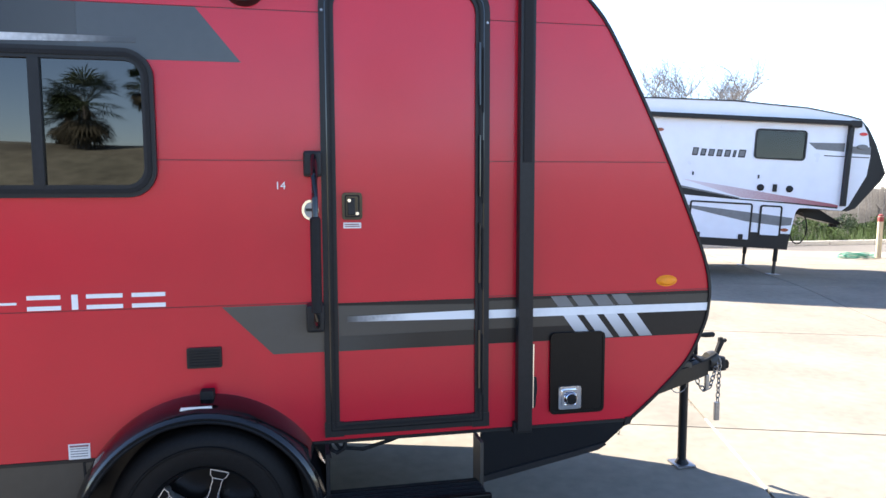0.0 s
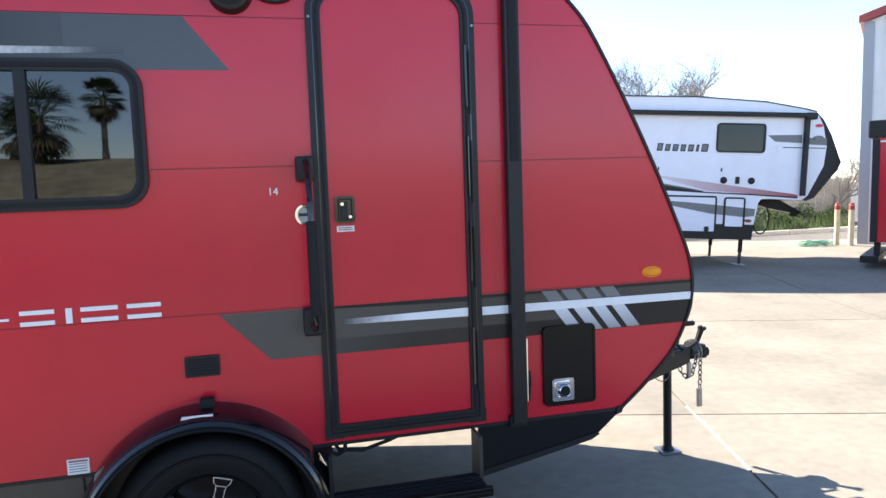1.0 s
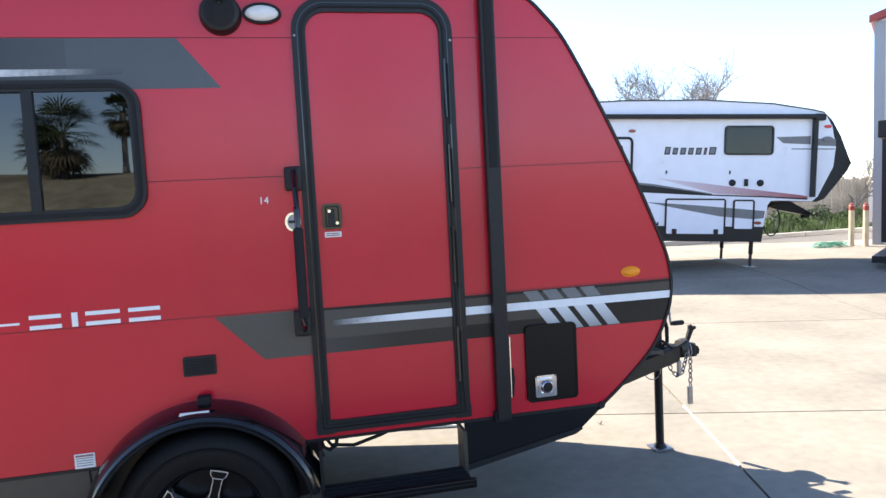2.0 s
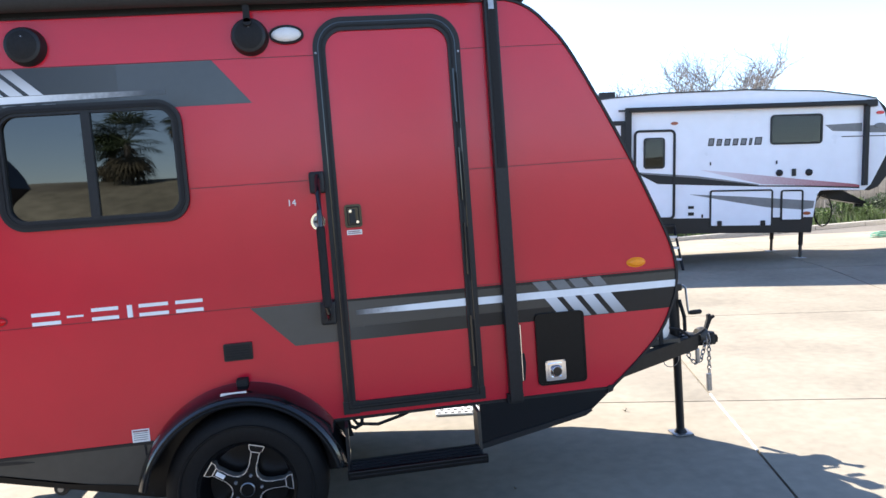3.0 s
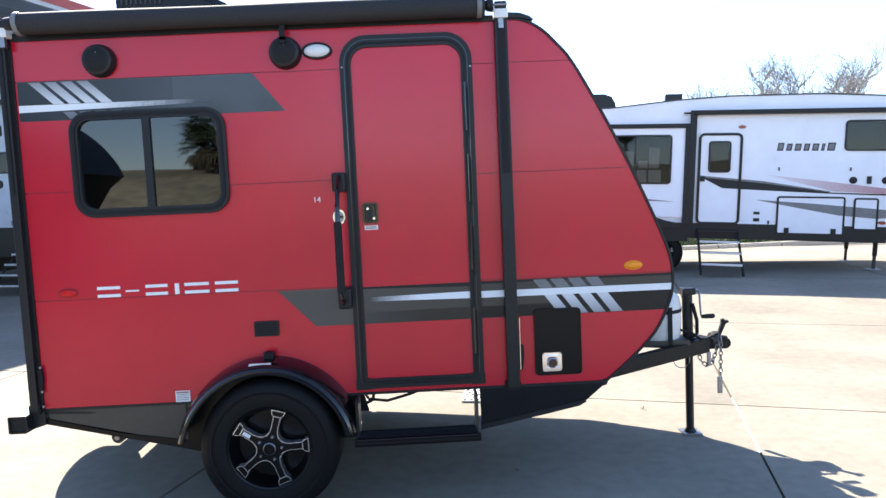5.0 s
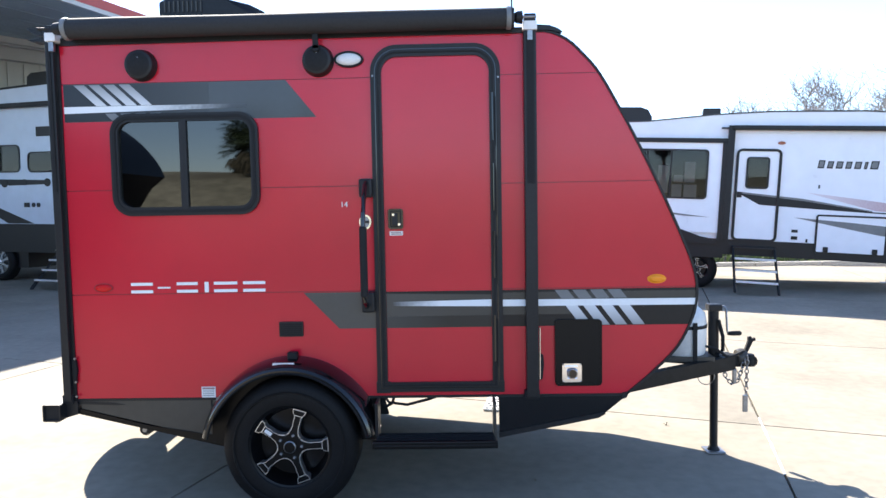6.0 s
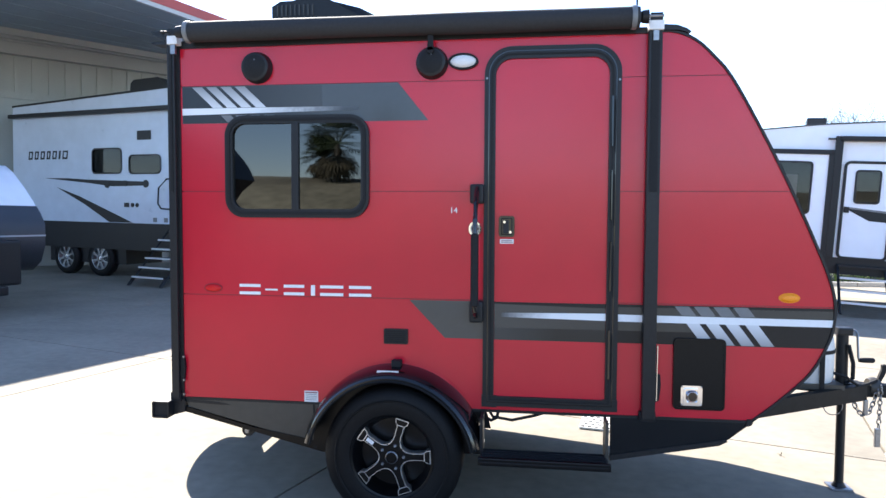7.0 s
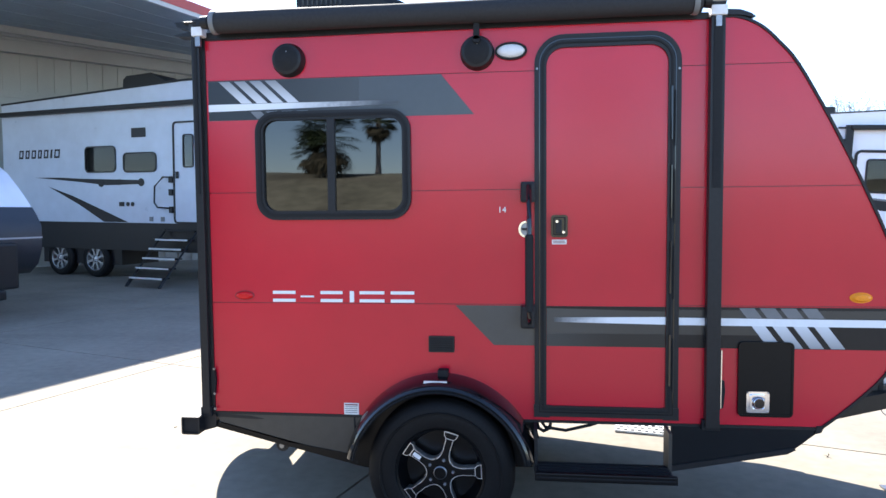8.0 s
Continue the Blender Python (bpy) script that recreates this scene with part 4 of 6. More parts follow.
part("roll_knob", lathed([(0.0, -0.03), (0.012, -0.03), (0.03, -0.01), (0.034, 0.02), (0.0, 0.025)], (1.245, -0.065, 2.6), "x", 16), BLACK_TRIM, awning)
part("awning_rail", boxed(-1.19, 1.28, -0.012, 0.015, 2.535, 2.565), BLACK_TRIM, camper)
part("pull_strap", prismed([(0.178, 2.57), (0.204, 2.57), (0.207, 2.47), (0.175, 2.47)], -0.066, -0.06), BLACK_RUBBER, awning)
part("strap_loop", lathed([(0.0, -0.004), (0.017, -0.004), (0.02, 0.004), (0.0, 0.004)], (0.191, -0.062, 2.47), "y", 14), BLACK_RUBBER, awning)
part("roll_knob", lathed([(0.0, -0.03), (0.03, -0.025), (0.034, 0.01), (0.02, 0.03), (0.0, 0.03)], (-1.155, -0.065, 2.6), "x", 16), BLACK_TRIM, awning)
part("aerial", tubed([(1.215, -0.03, 2.64), (1.214, -0.03, 2.70)], 0.005, 6), BLACK_TRIM, camper)

# roof air conditioner
bm = bmesh.new()
sec = [(x + 0.06, z - 0.02) for x, z in ((-0.98, 2.57), (-0.985, 2.955), (-0.93, 2.985), (-0.78, 2.99), (-0.6, 2.975), (-0.42, 2.93), (-0.33, 2.885), (-0.25, 2.78), (-0.22, 2.57))]
prism(bm, sec, 0.58, 1.15)
bmesh.ops.bevel(bm, geom=[ed for ed in bm.edges if abs(ed.verts[0].co.y - ed.verts[1].co.y) < 1e-6], offset=0.05, segments=3, affect="EDGES")
ac = part("roof_air_conditioner", bm, BLACK_TRIM, camper, "black roof air conditioner shroud", True)
for k in range(9):
    part("vent_fin", boxed(-0.87 + 0.028 * k, -0.861 + 0.028 * k, 0.572, 0.58, 2.86, 2.925), GREY_SKIRT, ac)
part("roof_vent", boxed(-0.05, 0.3, 0.7, 1.05, 2.53, 2.64, bevel=0.02), BLACK_TRIM, camper)
part("roof_skin", boxed(-1.19, 1.4, 0.02, WIDE - 0.02, 2.532, 2.552), BLACK_TRIM, camper)

# step
step = part("folding_step", boxed(0.47, 1.095, -0.24, -0.08, 0.404, 0.426, bevel=0.004), BLACK_TRIM, camper, "black folding entry step")
part("step_lip", boxed(0.462, 1.103, -0.255, -0.23, 0.404, 0.442, bevel=0.005), BLACK_DEEP, step)
part("step_groove", boxed(0.47, 1.095, -0.258, -0.254, 0.42, 0.426), BLACK_RUBBER, step)
for k in range(4):
    part("tread_rib", boxed(0.48, 1.085, -0.218 + 0.034 * k, -0.204 + 0.034 * k, 0.425, 0.433), BLACK_RUBBER, step)
part("step_bracket", prismed([(0.462, 0.6), (0.477, 0.6), (0.477, 0.385), (0.462, 0.385)], -0.12, -0.0), BLACK_TRIM, step)
part("step_bracket", prismed([(1.088, 0.6), (1.103, 0.6), (1.103, 0.385), (1.088, 0.385)], -0.12, -0.0), GREY_SKIRT, step)
part("step_frame", boxed(0.46, 1.105, -0.08, -0.05, 0.39, 0.42), BLACK_TRIM, step)
part("trailing_cable", tubed([(0.49, 0.06, 0.6), (0.52, 0.04, 0.562), (0.62, 0.04, 0.548), (0.74, 0.05, 0.575), (0.82, 0.06, 0.6)], 0.008, 6), BLACK_RUBBER, camper)
part("trailing_cable", tubed([(0.475, 0.06, 0.6), (0.485, 0.03, 0.56), (0.51, 0.03, 0.545), (0.54, 0.03, 0.56), (0.55, 0.05, 0.6)], 0.009, 6), BLACK_RUBBER, camper)

# drawbar, jack, gas bottle, chains
for y0 in (0.2, WIDE - 0.2):
    s = 1 if y0 < 0.8 else -1
    bm = bmesh.new()
    p0, p1 = Vector((1.55, y0, 0.548)), Vector((2.72, 0.865 - 0.035 * s, 0.582))
    vs = [bm.verts.new(p + Vector((0, dy, dz))) for p in (p0, p1) for dy, dz in ((-0.03, -0.05), (0.03, -0.05), (0.03, 0.04), (-0.03, 0.04))]
    for f in ((0, 1, 2, 3), (7, 6, 5, 4), (0, 4, 5, 1), (1, 5, 6, 2), (2, 6, 7, 3), (3, 7, 4, 0)):
        bm.faces.new([vs[i] for i in f])
    part("drawbar_beam", bm, DRAWBAR_PAINT, camper, "grey-black steel drawbar")
coupler = part("coupler", prismed([(2.58, 0.545), (2.58, 0.62), (2.70, 0.625), (2.80, 0.61), (2.865, 0.607), (2.875, 0.585), (2.87, 0.557), (2.76, 0.545)], 0.825, 0.905), DRAWBAR_PAINT, camper, "steel ball coupler with a latch lever")
part("coupler_socket", lathed([(0.0, 0.05), (0.035, 0.045), (0.045, 0.02), (0.045, -0.03), (0.0, -0.03)], (2.83, 0.865, 0.575), "z", 18), DRAWBAR_PAINT, coupler, smooth=True)
part("latch_lever", prismed([(2.795, 0.625), (2.82, 0.63), (2.855, 0.705), (2.875, 0.715), (2.87, 0.73), (2.85, 0.725), (2.845, 0.74), (2.825, 0.735), (2.825, 0.71)], 0.855, 0.875), BLACK_RUBBER, coupler)
jack = part("tongue_jack", tubed([(2.605, 0.865, 0.0), (2.605, 0.865, 0.66)], 0.026, 16), BLACK_TRIM, camper, "black tongue jack on a steel foot", True)
part("jack_tube", tubed([(2.6, 0.865, 0.5), (2.598, 0.865, 0.955)], 0.034, 16), BLACK_TRIM, jack, smooth=True)
part("jack_head", boxed(2.556, 2.645, 0.825, 0.905, 0.915, 0.962, bevel=0.01), BLACK_TRIM, jack)
part("jack_foot", boxed(2.545, 2.665, 0.805, 0.925, -0.034, -0.024), STEEL, jack)
part("jack_foot_cup", lathed([(0.042, -0.024), (0.034, -0.012), (0.028, 0.0), (0.0, 0.0)], (2.605, 0.865, 0.0), "z", 16), BLACK_TRIM, jack, smooth=True)
crank = part("crank_arm", tubed([(2.64, 0.86, 0.945), (2.66, 0.84, 0.945), (2.667, 0.83, 0.93), (2.672, 0.82, 0.785), (2.68, 0.82, 0.77)], 0.007, 8), STEEL, jack, "bent steel crank", True)
part("crank_grip", lathed([(0.0, 0.0), (0.012, 0.0), (0.016, 0.03), (0.016, 0.08), (0.01, 0.088), (0.0, 0.088)], (2.675, 0.82, 0.77), "x", 12), BLACK_RUBBER, crank, smooth=True)
tank = part("gas_bottle", lathed([(0.0, 0.6), (0.1, 0.6), (0.14, 0.615), (0.155, 0.66), (0.155, 0.84), (0.145, 0.895), (0.1, 0.935), (0.05, 0.945), (0.0, 0.945)], (2.39, 0.865, 0.015), "z", 36), WHITE_TANK, camper, "white steel gas bottle strapped to the drawbar", True)
part("tank_collar", lathed([(0.085, 0.935), (0.1, 0.94), (0.1, 1.05), (0.092, 1.05), (0.085, 0.945)], (2.39, 0.865, 0.015), "z", 28), WHITE_TANK, tank, smooth=True)
part("tank_strap", lathed([(0.1565, 0.8), (0.159, 0.8), (0.159, 0.822), (0.1565, 0.822)], (2.39, 0.865, 0.015), "z", 36), BLACK_RUBBER, tank, smooth=True)
part("tank_bracket", boxed(2.41, 2.435, 0.695, 0.706, 0.6, 0.862), BLACK_RUBBER, tank)
part("tank_tray", boxed(2.2, 2.55, 0.7, 1.03, 0.61, 0.64), GREY_SKIRT, camper)
part("gas_hose", tubed([(2.5, 0.78, 0.7), (2.58, 0.76, 0.68), (2.66, 0.78, 0.62), (2.72, 0.8, 0.63), (2.78, 0.82, 0.65)], 0.009, 6), BLACK_RUBBER, camper, smooth=True)
part("gas_hose", tubed([(2.615, 0.82, 0.86), (2.64, 0.81, 0.75), (2.64, 0.81, 0.66), (2.61, 0.82, 0.63)], 0.012, 6), BLACK_RUBBER, camper, smooth=True)
part("breakaway_cable", tubed([(2.53 + 0.055 * math.cos(t_ * 0.42), 0.8, 0.49 + 0.055 * math.sin(t_ * 0.42)) for t_ in range(16)], 0.003, 5), STEEL, camper)


def chain(points, parent, r=0.0042):
    """Oval links along a line of points, every other one turned."""
    ch = bmesh.new()
    pts = [Vector(p) for p in points]
    total = sum((b_ - a_).length for a_, b_ in zip(pts, pts[1:]))
    count = int(total / 0.027)
    for k in range(count):
        s = total * (k + 0.5) / count
        for a_, b_ in zip(pts, pts[1:]):
            if s <= (b_ - a_).length:
                break
            s -= (b_ - a_).length
        d = (b_ - a_).normalized()
        p = a_ + d * s
        side = d.cross(Vector((0, 1, 0))).normalized() if k % 2 else Vector((0, 1, 0))
        loop = [p + d * 0.019 * math.sin(2 * math.pi * j / 12) + side * 0.011 * math.cos(2 * math.pi * j / 12) for j in range(13)]
        tube(ch, loop, r, 5)
    return part("safety_chain", ch, STEEL, parent, "galvanised safety chain", True)


c1 = chain([(2.80, 0.81, 0.62), (2.795, 0.805, 0.5), (2.792, 0.805, 0.36)], camper)
part("chain_hook", boxed(2.768, 2.80, 0.79, 0.81, 0.25, 0.365, bevel=0.005), STEEL, c1)
c2 = chain([(2.645, 0.81, 0.54), (2.66, 0.8, 0.475), (2.7, 0.8, 0.44), (2.735, 0.8, 0.46), (2.765, 0.81, 0.53), (2.785, 0.815, 0.6)], camper)
part("chain_hook", boxed(2.70, 2.725, 0.79, 0.81, 0.44, 0.535, bevel=0.005), STEEL, c2)
part("chain_wrap", lathed([(0.05, -0.03), (0.058, -0.01), (0.058, 0.015), (0.05, 0.03)], (2.78, 0.865, 0.6), "x", 14), GREY_SKIRT, coupler, smooth=True)


# ---- trailers parked behind ----
def frame_part(name, x0, x1, z0, z1, r, w, mat, parent, y=-0.012, depth=0.03, label=""):
    return part(name, ring(bmesh.new(), rounded(x0, x1, z0, z1, r, 5), rounded(x0 + w, x1 - w, z0 + w, z1 - w, max(0.005, r - w), 5), y, y + depth), mat, parent, label, True)


def rv_window(parent, x0, x1, z0, z1, r=0.06, mullions=(), y=0.0):
    w = frame_part("window", x0, x1, z0, z1, r, 0.03, RV_BLACK, parent, y - 0.02, 0.03, "dark tinted window in a black frame")
    part("pane", prismed(rounded(x0 + 0.02, x1 - 0.02, z0 + 0.02, z1 - 0.02, r * 0.6, 5), y - 0.006, y - 0.002), SHADE_GLASS, w)
    part("window_back", prismed(rounded(x0 + 0.02, x1 - 0.02, z0 + 0.02, z1 - 0.02, r * 0.6, 5), y - 0.0018, y - 0.0012), INSIDE, w)
    for mx in mullions:
        part("window_mullion", boxed(mx - 0.012, mx + 0.012, y - 0.018, y - 0.004, z0 + 0.02, z1 - 0.02), RV_BLACK, w)
    return w


def rv_steps(parent, x0, x1, y_top, y_foot, z_top, z_foot, count):
    """A folding aluminium stair from a door down to the ground."""
    st = part("entry_steps", boxed(x0, x1, y_top - 0.1, y_top, z_top - 0.03, z_top), BLACK_TRIM, parent, "folding steps with pale treads")
    for x in (x0, x1):
        part("stringer", tubed([(x, y_top, z_top), (x, y_foot, z_foot)], 0.022, 6), BLACK_TRIM, st)
        part("step_leg", tubed([(x, y_foot + 0.1, z_foot + 0.16), (x, y_foot - 0.04, z_foot)], 0.02, 6), BLACK_TRIM, st)
    for k in range(1, count):
        f = k / count
        y, z = y_top + (y_foot - y_top) * f, z_top + (z_foot - z_top) * f
        part("step_tread", boxed(x0, x1, y - 0.12, y + 0.08, z - 0.03, z), RV_BLACK, st)
        part("tread_nosing", boxed(x0 + 0.01, x1 - 0.01, y - 0.135, y - 0.12, z - 0.03, z + 0.006), WHITE_TANK, st, "pale tread edge")
    return st


YAW = -16.0
TIP = 0.044
right_m = Matrix.Translation((8.746, 7.835, 0.6)) @ pose(0, 0, 0, 0, 0, YAW) @ pose(0, 0, 0, 0, math.degrees(TIP), 0) @ Matrix.Translation((0, 0, -0.6))
rv = thing("fifth_wheel_trailer", "white fifth-wheel trailer with black skirt and red fade stripes", "fifth wheel trailer", right_m)
RVW = 2.44
ROOF = [(1.06, 2.97), (0.85, 3.02), (0.14, 3.13), (-1.1, 3.195), (-2.57, 3.185), (-3.5, 3.13), (-4.64, 3.01), (-8.5, 2.9)]
part("side_wall", prismed([(-8.5, 0.9), (-8.5, 2.9)] + ROOF[::-1][1:] + [(1.2, 2.72), (1.28, 2.35), (1.25, 2.0), (1.0, 1.46), (0.9, 1.37), (0.3, 1.385), (0.17, 1.37), (0.12, 1.3), (0.06, 0.9)], 0.0, RVW), WHITE_GEL, rv, "white fibreglass side wall")
part("black_skirt", prismed([(-8.5, 0.9), (0.06, 0.9), (0.035, 0.62), (-3.2, 0.62), (-3.2, 0.55), (-8.5, 0.55)], -0.004, RVW), RV_BLACK, rv, "black lower skirt")
part("front_cap", prismed([(1.06, 2.97), (1.2, 2.83), (1.36, 2.55), (1.56, 2.07), (1.5, 1.93), (1.12, 1.42), (0.98, 1.36), (0.9, 1.37), (1.0, 1.46), (1.25, 2.0), (1.28, 2.35), (1.2, 2.72)], 0.002, RVW), RV_BLACK, rv, "black fibreglass nose cap")
bm = bmesh.new()
for (xa, za), (xb, zb) in zip(ROOF, ROOF[1:]):
    prism(bm, [(xa, za - 0.012), (xb, zb - 0.012), (xb, zb + 0.012), (xa, za + 0.012)], -0.012, 0.03)
part("roof_edge", bm, NOSE_GREY, rv, "grey roof edge moulding")
aw = part("awning", boxed(-3.17, 0.86, -0.14, -0.01, 2.85, 2.93, bevel=0.02), RV_BLACK, rv, "black awning case")
part("awning_arm", boxed(-3.24, -3.13, -0.1, 0.0, 0.9, 2.93), RV_BLACK, aw)
part("awning_arm", boxed(0.85, 0.915, -0.1, 0.0, 1.45, 2.93), RV_BLACK, aw)
part("awning_pin", boxed(-3.36, -3.2, -0.08, -0.05, 2.87, 2.9), RV_BLACK, aw)
part("awning_elbow", boxed(0.84, 1.03, -0.13, 0.0, 2.82, 2.94, bevel=0.02), RV_BLACK, aw)
d = frame_part("entry_door", -3.08, -2.335, 0.88, 2.53, 0.1, 0.045, RV_BLACK, rv, -0.03, 0.035, "white entry door in a black frame")
part("door_leaf", prismed(rounded(-3.04, -2.375, 0.92, 2.49, 0.06, 5), -0.012, 0.0), WHITE_GEL, d)
rv_window(d, -2.905, -2.525, 1.82, 2.385, 0.06, y=-0.012)
part("door_latch", boxed(-3.03, -2.95, -0.04, -0.01, 1.66, 1.76, bevel=0.01), RV_BLACK, d)
# slide-out room
so = part("slide_out", boxed(-6.2, -3.3, -0.06, 0.02, 1.0, 2.62), WHITE_GEL, rv, "white slide-out room with a dark window")
part("slide_top", boxed(-6.25, -3.22, -0.09, 0.02, 2.62, 2.70), RV_BLACK, so)
part("slide_edge", boxed(-3.32, -3.22, -0.09, 0.02, 0.86, 2.64), RV_BLACK, so)
part("slide_sweep", prismed([(-6.2, 1.45), (-5.2, 1.42), (-4.4, 1.2), (-3.6, 0.93), (-3.32, 0.88), (-3.32, 0.8), (-6.2, 0.8)], -0.068, 0.0), RV_BLACK, so)
part("slide_sweep", prismed([(-4.7, 1.36), (-4.3, 1.36), (-3.45, 1.28), (-3.9, 1.29)], -0.064, -0.05), RV_GREY, so)
rv_window(so, -5.2, -3.54, 1.60, 2.5, 0.07, (-4.6, -4.185), -0.06)
for x0, x1, z0, z1 in ((-3.94, -3.76, 1.9, 2.27), (-4.125, -3.96, 1.9, 2.03), (-4.15, -3.975, 1.63, 1.86), (-3.94, -3.72, 1.63, 1.86), (-4.4, -4.22, 1.7, 2.2)):
    part("window_blind", boxed(x0, x1, -0.0624, -0.0621, z0, z1), BLIND, so, "pale blind behind the glass")
for zz in (1.2, 1.35, 1.5, 1.62):
    part("valve_cluster", boxed(-3.2, -3.13, -0.05, 0.0, zz - 0.05, zz + 0.03, bevel=0.01), STEEL, rv)
for k, w in enumerate((0.1, 0.09, 0.1, 0.09, 0.1, 0.05, 0.12)):
    x0 = -1.77 + sum((0.1, 0.09, 0.1, 0.09, 0.1, 0.05, 0.12)[:k]) + 0.045 * k
    high = 0.015 if k in (0, 6) else 0.0
    bm = ring(bmesh.new(), [(x0, 2.21), (x0 + w, 2.21), (x0 + w + 0.02, 2.335 + high), (x0 + 0.02, 2.335 + high)], [(x0 + 0.018, 2.23), (x0 + w - 0.014, 2.23), (x0 + w, 2.318 + high), (x0 + 0.034, 2.318 + high)], -0.004, 0.0)
    mark = part("letter_bar", bm, RV_BLACK, rv)
    part("letter_fill", prismed([(x0 + 0.018, 2.23), (x0 + w - 0.014, 2.23), (x0 + w, 2.318 + high), (x0 + 0.034, 2.318 + high)], -0.003, 0.0), RV_GREY, mark)
rv_window(rv, -0.70, 0.18, 2.205, 2.735, 0.07)
for x0, x1, z0, z1, lat in ((-1.725, -0.63, 0.73, 1.41, (-1.55, -0.8)), (-0.50, -0.115, 0.83, 1.395, ())):
    c = frame_part("storage_door", x0, x1, z0, z1, 0.05, 0.03, RV_BLACK, rv, -0.022, 0.03, "white storage door edged in black")
    part("door_skin", prismed(rounded(x0 + 0.025, x1 - 0.025, z0 + 0.025, z1 - 0.025, 0.03, 4), -0.014, 0.0), WHITE_GEL, c)
    for lx in lat:
        part("latch", boxed(lx - 0.04, lx + 0.04, -0.045, -0.01, z0 + 0.03, z0 + 0.12, bevel=0.012), RV_BLACK, c)
GREY_LEAF = [(-2.08, 1.34), (-1.135, 1.284), (0.075, 1.19), (0.06, 1.06), (-0.135, 1.037), (-0.725, 1.084), (-1.34, 1.195)]
part("grey_sweep", prismed(GREY_LEAF, -0.004, 0.0), RV_GREY, rv, "long grey stripe")
for x0, x1 in ((-1.695, -0.66), (-0.47, -0.145)):
    part("storage_sweep", prismed(cell(GREY_LEAF, x0, x1, 0.9, 1.38), -0.0165, -0.012), RV_GREY, rv)
BLACK_LEAF = [(-3.03, 1.745), (-1.955, 1.64), (-0.88, 1.487), (-0.88, 1.462), (-1.85, 1.503), (-2.65, 1.539)]
part("wall_sweep", prismed(cut(BLACK_LEAF, 0, -2.335, True), -0.004, 0.0), RV_BLACK, rv, "black stripe with a grey upper edge")
part("wall_sweep", prismed(cell(BLACK_LEAF, -3.03, -2.38, 1.4, 1.9), -0.016, -0.012), RV_BLACK, d)
GREY_EDGE = [(-3.03, 1.765), (-1.955, 1.672), (-0.88, 1.503), (-0.88, 1.49), (-1.955, 1.635), (-3.03, 1.738)]
part("sweep_edge", prismed(cut(GREY_EDGE, 0, -2.335, True), -0.006, 0.0), RV_GREY, rv)
part("sweep_edge", prismed(cell(GREY_EDGE, -3.03, -2.38, 1.4, 1.9), -0.018, -0.014), RV_GREY, d)
part("red_sweep", prismed([(-1.9, 1.783), (-1.135, 1.7), (-0.2, 1.585), (0.71, 1.482), (0.82, 1.46), (0.82, 1.41), (0.0, 1.462), (-0.83, 1.505), (-1.34, 1.637)], -0.005, 0.0), RV_RED, rv, "red stripe fading into the white wall")
part("wall_sweep", prismed([(-0.88, 1.484), (0.0, 1.463), (0.82, 1.425), (0.82, 1.4), (0.0, 1.44), (-0.88, 1.463)], -0.0065, 0.0), RV_BLACK, rv)
for x in (-0.53, -0.03):
    part("round_vent", lathed([(0, -0.03), (0.045, -0.03), (0.06, -0.02), (0.062, 0)], (x, 0, 1.7), "y", 18), RV_BLACK, rv, smooth=True)
part("outlet_box", boxed(-0.32, -0.25, -0.025, 0, 1.64, 1.77, bevel=0.006), RV_BLACK, rv)
for x, z, mt in ((-2.36, 2.635, DULL_LENS), (1.12, 2.72, RED_LENS), (-0.05, 0.97, DULL_LENS)):
    part("marker_light", prismed(ellipse(x, z, 0.065, 0.03, 14), -0.02, 0.0), mt, rv)
part("front_lamp", prismed(ellipse(1.12, 2.5, 0.09, 0.04, 16), -0.03, 0.0), RV_GREY, rv)
part("front_stripe", prismed([(0.22, 2.53), (0.83, 2.55), (0.83, 2.4), (0.35, 2.42)], -0.004, 0.0), RV_GREY, rv)
part("front_stripe", prismed([(0.92, 2.5), (1.27, 2.5), (1.275, 2.37), (0.92, 2.38)], -0.004, 0.0), RV_GREY, rv)
part("front_stripe", boxed(0.5, 1.26, -0.004, 0.0, 2.31, 2.325), RV_BLACK, rv)
for x, z, w, h in ((-2.05, 1.1, 0.1, 0.05), (-2.05, 0.98, 0.1, 0.06), (-1.85, 0.94, 0.03, 0.06)):
    part("wall_hatch", boxed(x - w / 2, x + w / 2, -0.012, 0.0, z - h / 2, z + h / 2), RV_BLACK, rv)
for x in (-1.72, -0.58):
    part("snap_hook", boxed(x - 0.01, x + 0.01, -0.02, 0, 1.86, 1.92), RV_BLACK, rv)
part("pin_box", prismed([(0.5, 1.37), (1.0, 1.36), (1.42, 1.13), (1.36, 1.09), (0.75, 1.2), (0.5, 1.28)], 1.05, 1.4), RV_BLACK, rv, "black pin box")
part("pin_plate", lathed([(0.0, 1.04), (0.08, 1.04), (0.08, 1.1), (0.0, 1.1)], (1.36, 1.22, 0), "z", 14), RV_BLACK, rv)
part("breakaway_cord", tubed([(0.62 + 0.16 * math.sin(t_ * 0.39), 1.0, 0.98 - 0.3 * math.cos(t_ * 0.39)) for t_ in range(17)], 0.014, 5), RV_BLACK, rv)
for y in (0.45, 2.0):
    leg = part("landing_leg", tubed([(0.03, y, 0.62), (0.025, y, 0.36)], 0.04, 10), BLACK_TRIM, rv, "black landing leg with a steel foot")
    part("leg_inner", tubed([(0.026, y, 0.4), (0.02, y, 0.13)], 0.028, 10), GREY_SKIRT, leg)
    part("leg_foot", boxed(-0.09, 0.13, y - 0.11, y + 0.11, 0.105, 0.125), STEEL, leg)
